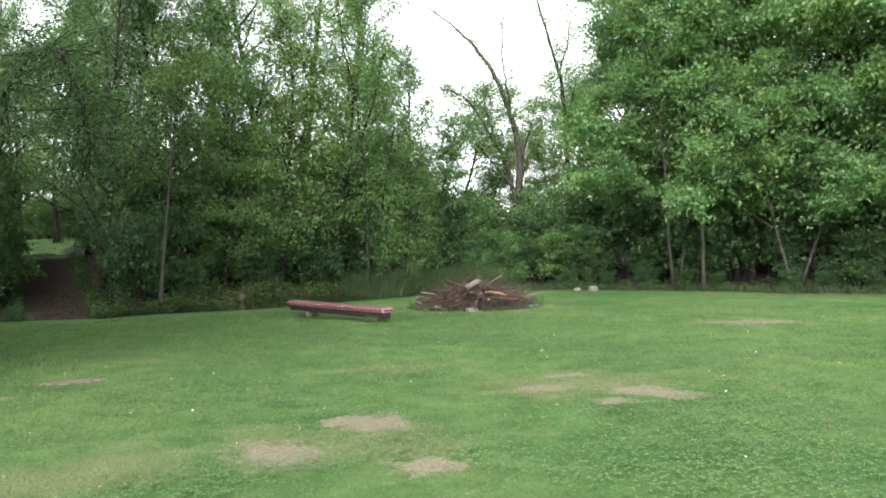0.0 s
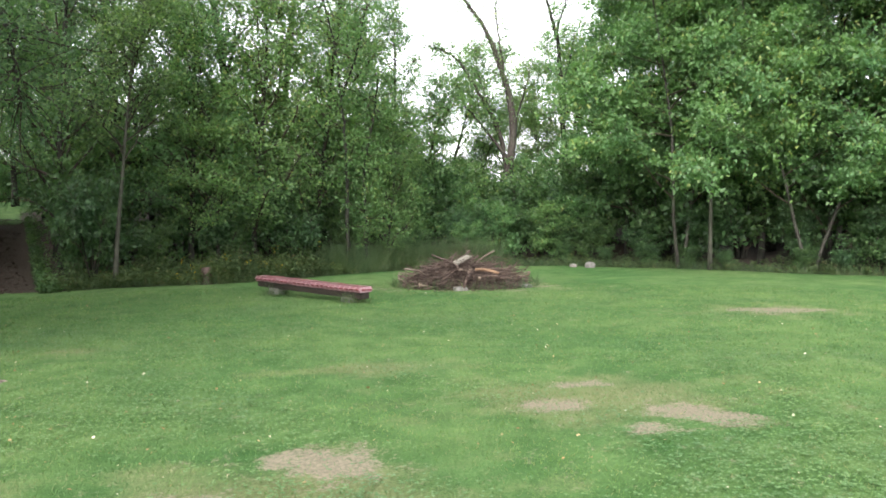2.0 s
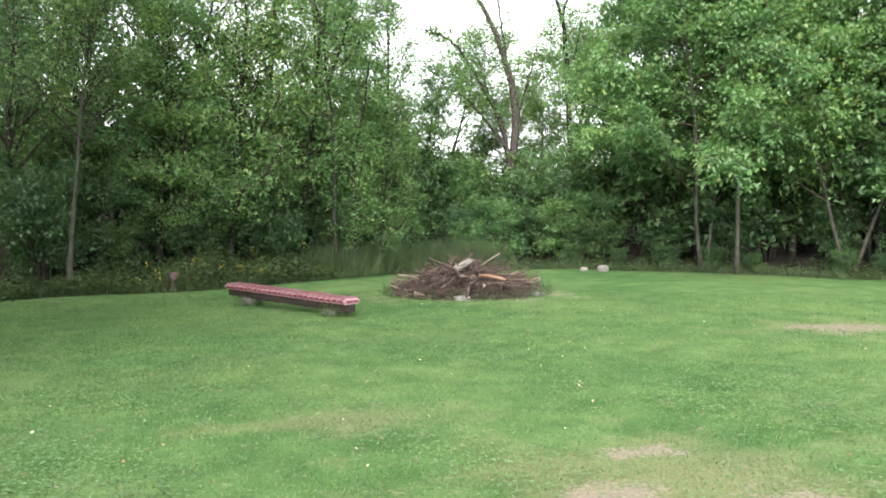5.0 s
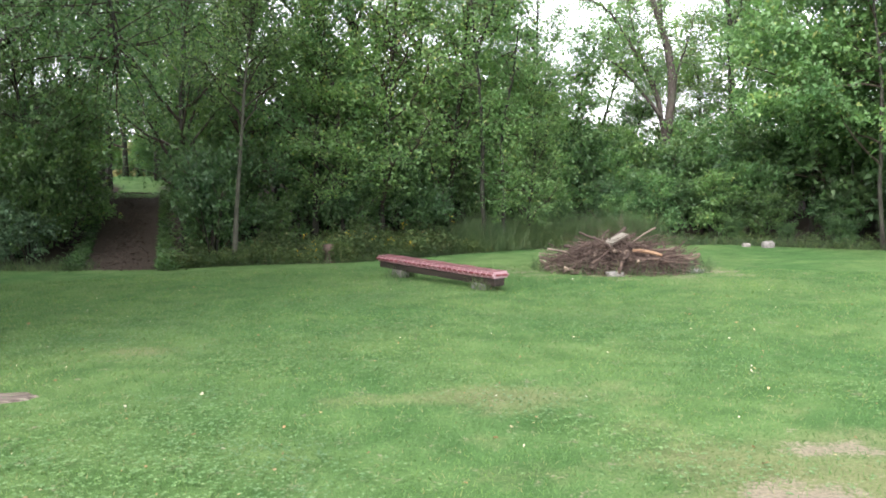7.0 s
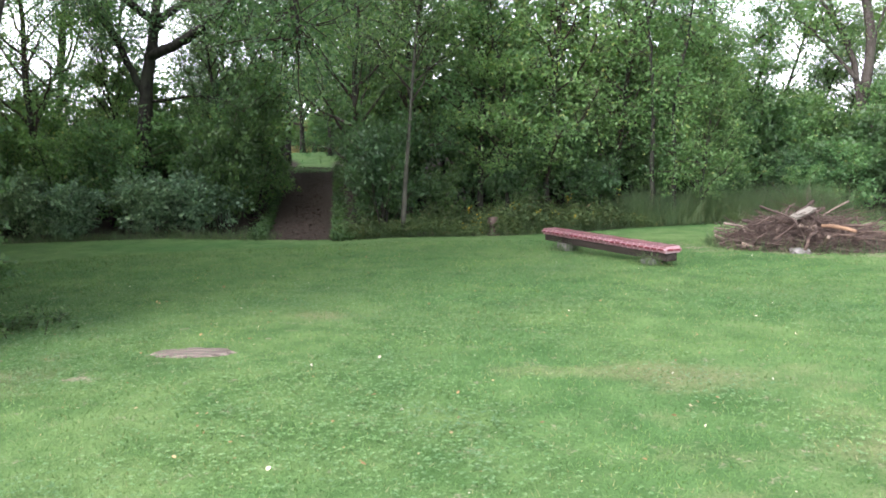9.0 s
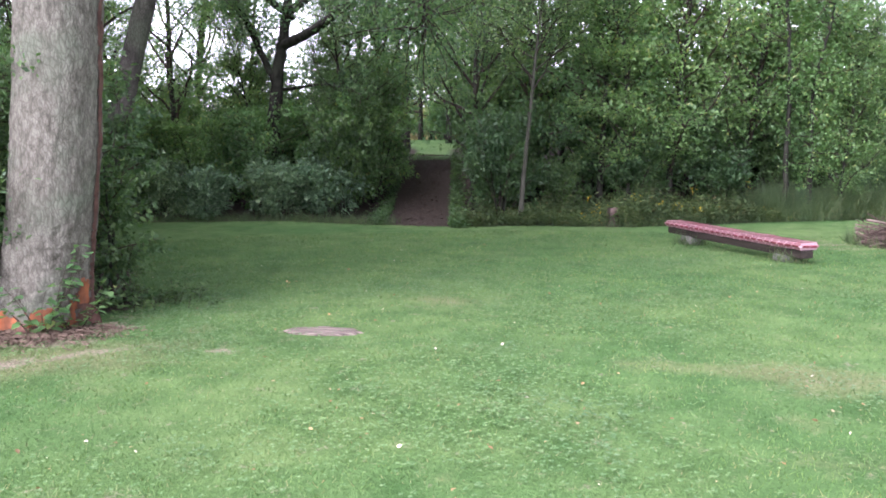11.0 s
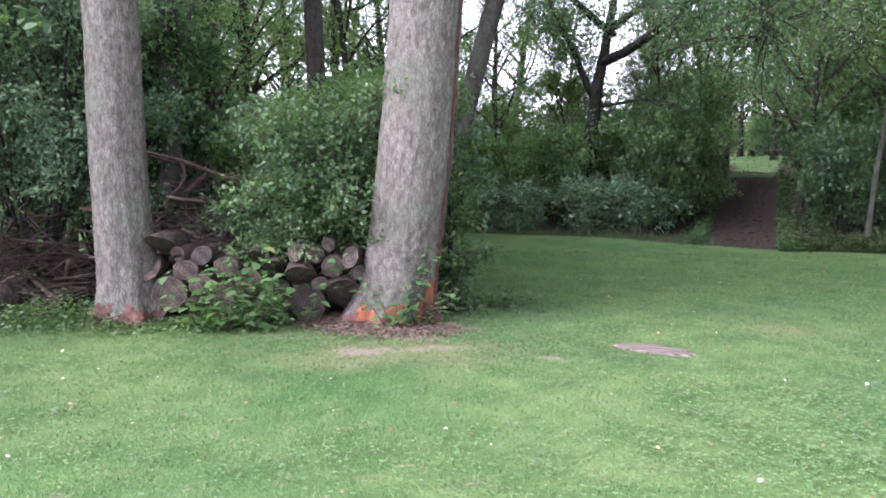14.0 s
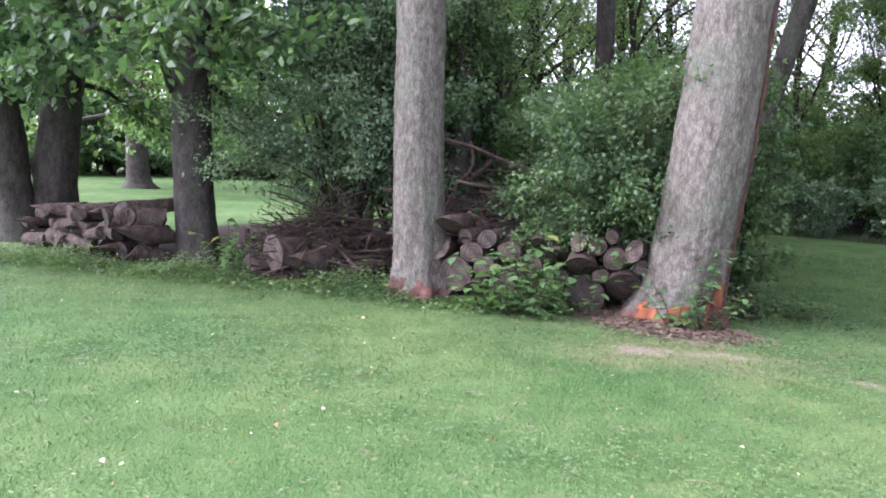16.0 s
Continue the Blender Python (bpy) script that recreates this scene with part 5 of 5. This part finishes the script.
flush = thing("flush_stump", "weathered grey stump cut level with the lawn", "stump", m=pose(-4.38, 8.78, -0.01, 0, 0, 22))
sp = Soup()
sp.tube([(0, 0, -0.1), (0, 0, 0.03), (0, 0, 0.045)], [0.34, 0.34, 0.31], 26, lumpy=1 + 0.06 * np.random.default_rng(6).normal(size=(1, 26)) * np.ones((3, 1)))
me = sp.mesh("cut_wood", plain_material("splintered_grey_wood", (0.03, 0.024, 0.02), (0.2, 0.17, 0.15), 12, 0.9, 0.04, stretch=(0.4, 5, 3)), smooth=False)
me.transform(Matrix.Diagonal((0.98, 0.42, 1, 1)))
child("cut_wood", me, flush)


# ---- corn field beyond the wood ----
def corn():
    g = np.random.default_rng(301)
    n = 5500
    x, y = g.uniform(-65, 0, n), g.uniform(0, 1, n) ** 1.5 * 14
    y = 44 + y + 0.1 * x
    base = np.stack([x, y, terrain(x, y)], 1)
    idx = np.repeat(np.arange(n), 7)
    k = np.tile(np.arange(7), n)
    pos = base[idx] + np.stack([0 * k, 0 * k, 0.2 + 0.32 * k], 1)
    a = g.uniform(0, 6.28, n * 7)
    ax = np.stack([np.cos(a), np.sin(a), 0.6 + 0 * a], 1)
    v, f = leaves(pos, ax, np.stack([-np.cos(a) * 0.6, -np.sin(a) * 0.6, 1 + 0 * a], 1), g.uniform(0.6, 0.9, n * 7), np.full(n * 7, 0.14))
    ob = thing("corn_field", "ripening yellow corn standing beyond the wood", "corn", kind="stuff")
    child("corn", mesh_np("corn", v, f, MAT_CORN), ob)


corn()


# ---- weeds along the wood edge ----
def weeds():
    g = np.random.default_rng(311)
    n = 2600
    x = np.concatenate([g.uniform(-8.3, -0.6, 2000), g.uniform(-0.6, 12, 600)])
    d = g.uniform(0, 1, n) ** 1.1 * 2.0
    y = edge_y(x) + d - 0.1
    h = g.uniform(0.3, 0.95, n) * np.where(x > 0, 0.5, 1.0) * (0.75 + 0.35 * np.sin(2.3 * x) * np.sin(1.1 * x + 1)) * (0.6 + 0.4 * np.clip(d, 0, 1))
    base = np.stack([x, y, terrain(x, y)], 1)
    tilt = g.normal(0, 0.16, (n, 2))
    axis = unit(np.concatenate([tilt, np.ones((n, 1))], 1))
    v1, f1 = leaves(base, axis, unit(g.normal(0, 1, (n, 3))), h, np.full(n, 0.012))
    per = 14
    idx = np.repeat(np.arange(n), per)
    u = g.uniform(0.1, 1.0, n * per)
    pos = base[idx] + axis[idx] * (h[idx] * u)[:, None]
    a = g.uniform(0, 6.28, n * per)
    ax = np.stack([np.cos(a), np.sin(a), g.uniform(-0.2, 0.7, n * per)], 1)
    v2, f2 = leaves(pos, ax, unit(g.normal(0, 0.3, (n * per, 3)) + (0, 0, 1)), g.uniform(0.07, 0.15, n * per), g.uniform(0.02, 0.045, n * per))
    ob = thing("weeds", "tall mixed weeds along the foot of the wood", "weeds", kind="stuff")
    child("foliage", mesh_np("foliage", np.vstack([v1, v2]), np.vstack([f1, f2 + len(v1)]), MAT_WEED), ob)
    pick = g.choice(np.where((x > -6.0) & (x < -1.2))[0], 36)
    idx = np.repeat(pick, 6)
    m = len(idx)
    pos = base[idx] + axis[idx] * (h[idx] * g.uniform(0.85, 1.1, m))[:, None] + g.normal(0, 0.045, (m, 3))
    v, f = leaves(pos, g.normal(0, 1, (m, 3)), unit(g.normal(0, 1, (m, 3))), np.full(m, 0.035), np.full(m, 0.03))
    child("flowers", mesh_np("flowers", v, f, MAT_FLOWER), ob, "small yellow flower heads")


def tall_grass():
    g = np.random.default_rng(312)
    n = 20000
    k = g.integers(0, 5, n)
    cx = np.array((-0.9, 0.2, -1.7, 1.3, -2.4))[k]
    cy = edge_y(cx) + np.array((0.8, 0.9, 0.9, 0.8, 0.7))[k]
    x, y = cx + g.normal(0, 0.45, n), cy + g.normal(0, 0.3, n)
    # tufts at the bench's feet and round the brush pile
    tx = np.concatenate([g.normal(-1.42, 0.12, 260), g.normal(-3.1, 0.14, 260), 0.78 + 1.6 * np.cos(np.linspace(2.6, 6.6, 500))])
    ty = np.concatenate([g.normal(15.2, 0.1, 260), g.normal(16.85, 0.12, 260), 18.25 + 1.35 * np.sin(np.linspace(2.6, 6.6, 500))])
    # rank grass at the very edge
    x2 = g.uniform(-22, 18, 16000)
    x2 = x2[np.abs(x2 + 9.05) > 0.75]
    y2 = edge_y(x2) + g.normal(0.15, 0.22, len(x2))
    x2, y2 = np.concatenate([x2, tx]), np.concatenate([y2, ty + g.normal(0, 0.08, len(ty))])
    x, y = np.concatenate([x, x2]), np.concatenate([y, y2])
    m = len(x)
    h = np.concatenate([g.uniform(0.35, 1.1, n), g.uniform(0.1, 0.36, len(x2))])
    base = np.stack([x, y, terrain(x, y)], 1)
    ax = unit(np.concatenate([g.normal(0, 0.5, (m, 2)), np.ones((m, 1))], 1))
    v, f = leaves(base, ax, unit(g.normal(0, 1, (m, 3))), h, np.full(m, 0.009), 3)
    ob = thing("tall_grass", "rank uncut grass along the lawn edge", "grass", kind="stuff")
    child("blades", mesh_np("blades", v, f, MAT_WEED), ob)


weeds(), tall_grass(), path_margin()


# ---- lawn: blades, clover, fallen leaves ----
def lawn_cover(x, y):
    """How far turf covers the ground: less on the bare patches."""
    c = np.ones_like(x)
    for b in BARE:
        cx, cy, rx, ry, *tr = b
        t = radians(tr[0]) if tr else 0.0
        u, v = ((x - cx) * math.cos(t) + (y - cy) * math.sin(t)) / rx, (-(x - cx) * math.sin(t) + (y - cy) * math.cos(t)) / ry
        c = np.minimum(c, np.clip(np.hypot(u, v) - 0.35, 0.22, 1))
    return c


def lawn_spots(g, n, r0, r1, power):
    r = r0 + (r1 - r0) * g.uniform(0, 1, n) ** power
    a = g.uniform(radians(-15), radians(212), n)
    x, y = -0.3 + r * np.cos(a), 3.9 + r * np.sin(a)
    keep = (y < edge_y(x) - 0.05) & (g.uniform(0, 1, n) < lawn_cover(x, y))
    back = -(x + 8.0) * 0.81 + (y - 6.4) * 0.585
    along = (x + 8.0) * 0.585 + (y - 6.4) * 0.81
    keep &= ~((back > 0.15) & (along < 2.6) & (along > -8.0))
    return x[keep], y[keep]


def lawn_grass():
    g = np.random.default_rng(321)
    x, y = lawn_spots(g, 380000, 0.6, 15.0, 0.75)
    n = len(x)
    dist = np.hypot(x + 0.3, y - 3.9)
    h = g.uniform(0.012, 0.036, n)
    w = 0.003 + 0.0008 * dist
    a = g.uniform(0, 6.28, n)
    z = terrain(x, y)
    b = np.stack([x, y, z - 0.004], 1)
    s = np.stack([np.cos(a), np.sin(a), 0 * a], 1) * (w / 2)[:, None]
    tip = b + np.concatenate([g.normal(0, 0.6, (n, 2)) * h[:, None], h[:, None]], 1)
    v = np.stack([b - s, b + s, tip], 1).reshape(-1, 3)
    ob = thing("lawn_grass", "short mown lawn grass", "grass", kind="stuff")
    child("blades", mesh_np("blades", v, np.arange(3 * n).reshape(n, 3), MAT_GRASS), ob)


def lawn_clover():
    g = np.random.default_rng(322)
    x, y = lawn_spots(g, 95000, 1.2, 11.0, 0.75)
    pat = np.sin(1.3 * x + 2 * np.sin(0.7 * y)) * np.sin(1.1 * y + 1.5 * np.sin(0.9 * x)) + g.normal(0, 0.35, len(x))
    x, y = x[pat > 0.0], y[pat > 0.0]
    n = len(x)
    idx = np.repeat(np.arange(n), 3)
    a = np.repeat(g.uniform(0, 6.28, n), 3) + np.tile((0, 2.09, 4.19), n)
    pos = np.stack([x[idx], y[idx], terrain(x[idx], y[idx]) + np.repeat(g.uniform(0.02, 0.045, n), 3)], 1)
    ax = np.stack([np.cos(a), np.sin(a), 0 * a + 0.15], 1)
    v, f = leaves(pos, ax, unit(g.normal(0, 0.2, (3 * n, 3)) + (0, 0, 1)), np.repeat(g.uniform(0.011, 0.021, n), 3), np.full(3 * n, 0.016))
    ob = thing("clover", "low clover leaves in the lawn", "clover", kind="stuff")
    child("leaflets", mesh_np("leaflets", v, f, MAT_CLOVER), ob)


def fallen_leaves():
    g = np.random.default_rng(323)
    x, y = lawn_spots(g, 1900, 2.0, 13.0, 0.8)
    n = len(x)
    pos = np.stack([x, y, terrain(x, y) + 0.035], 1)
    a = g.uniform(0, 6.28, n)
    ax = np.stack([np.cos(a), np.sin(a), g.normal(0, 0.3, n)], 1)
    ll = 0.012 + 0.024 * g.uniform(0, 1, n) ** 2
    v, f = leaves(pos, ax, unit(g.normal(0, 0.4, (n, 3)) + (0, 0, 1)), ll, ll * g.uniform(0.5, 0.9, n), 6)
    ob = thing("fallen_leaves", "scattered pale and brown fallen leaves on the lawn", "leaves", kind="stuff")
    child("litter", mesh_np("litter", v, f, MAT_DRYLEAF), ob)


lawn_grass(), lawn_clover(), fallen_leaves()
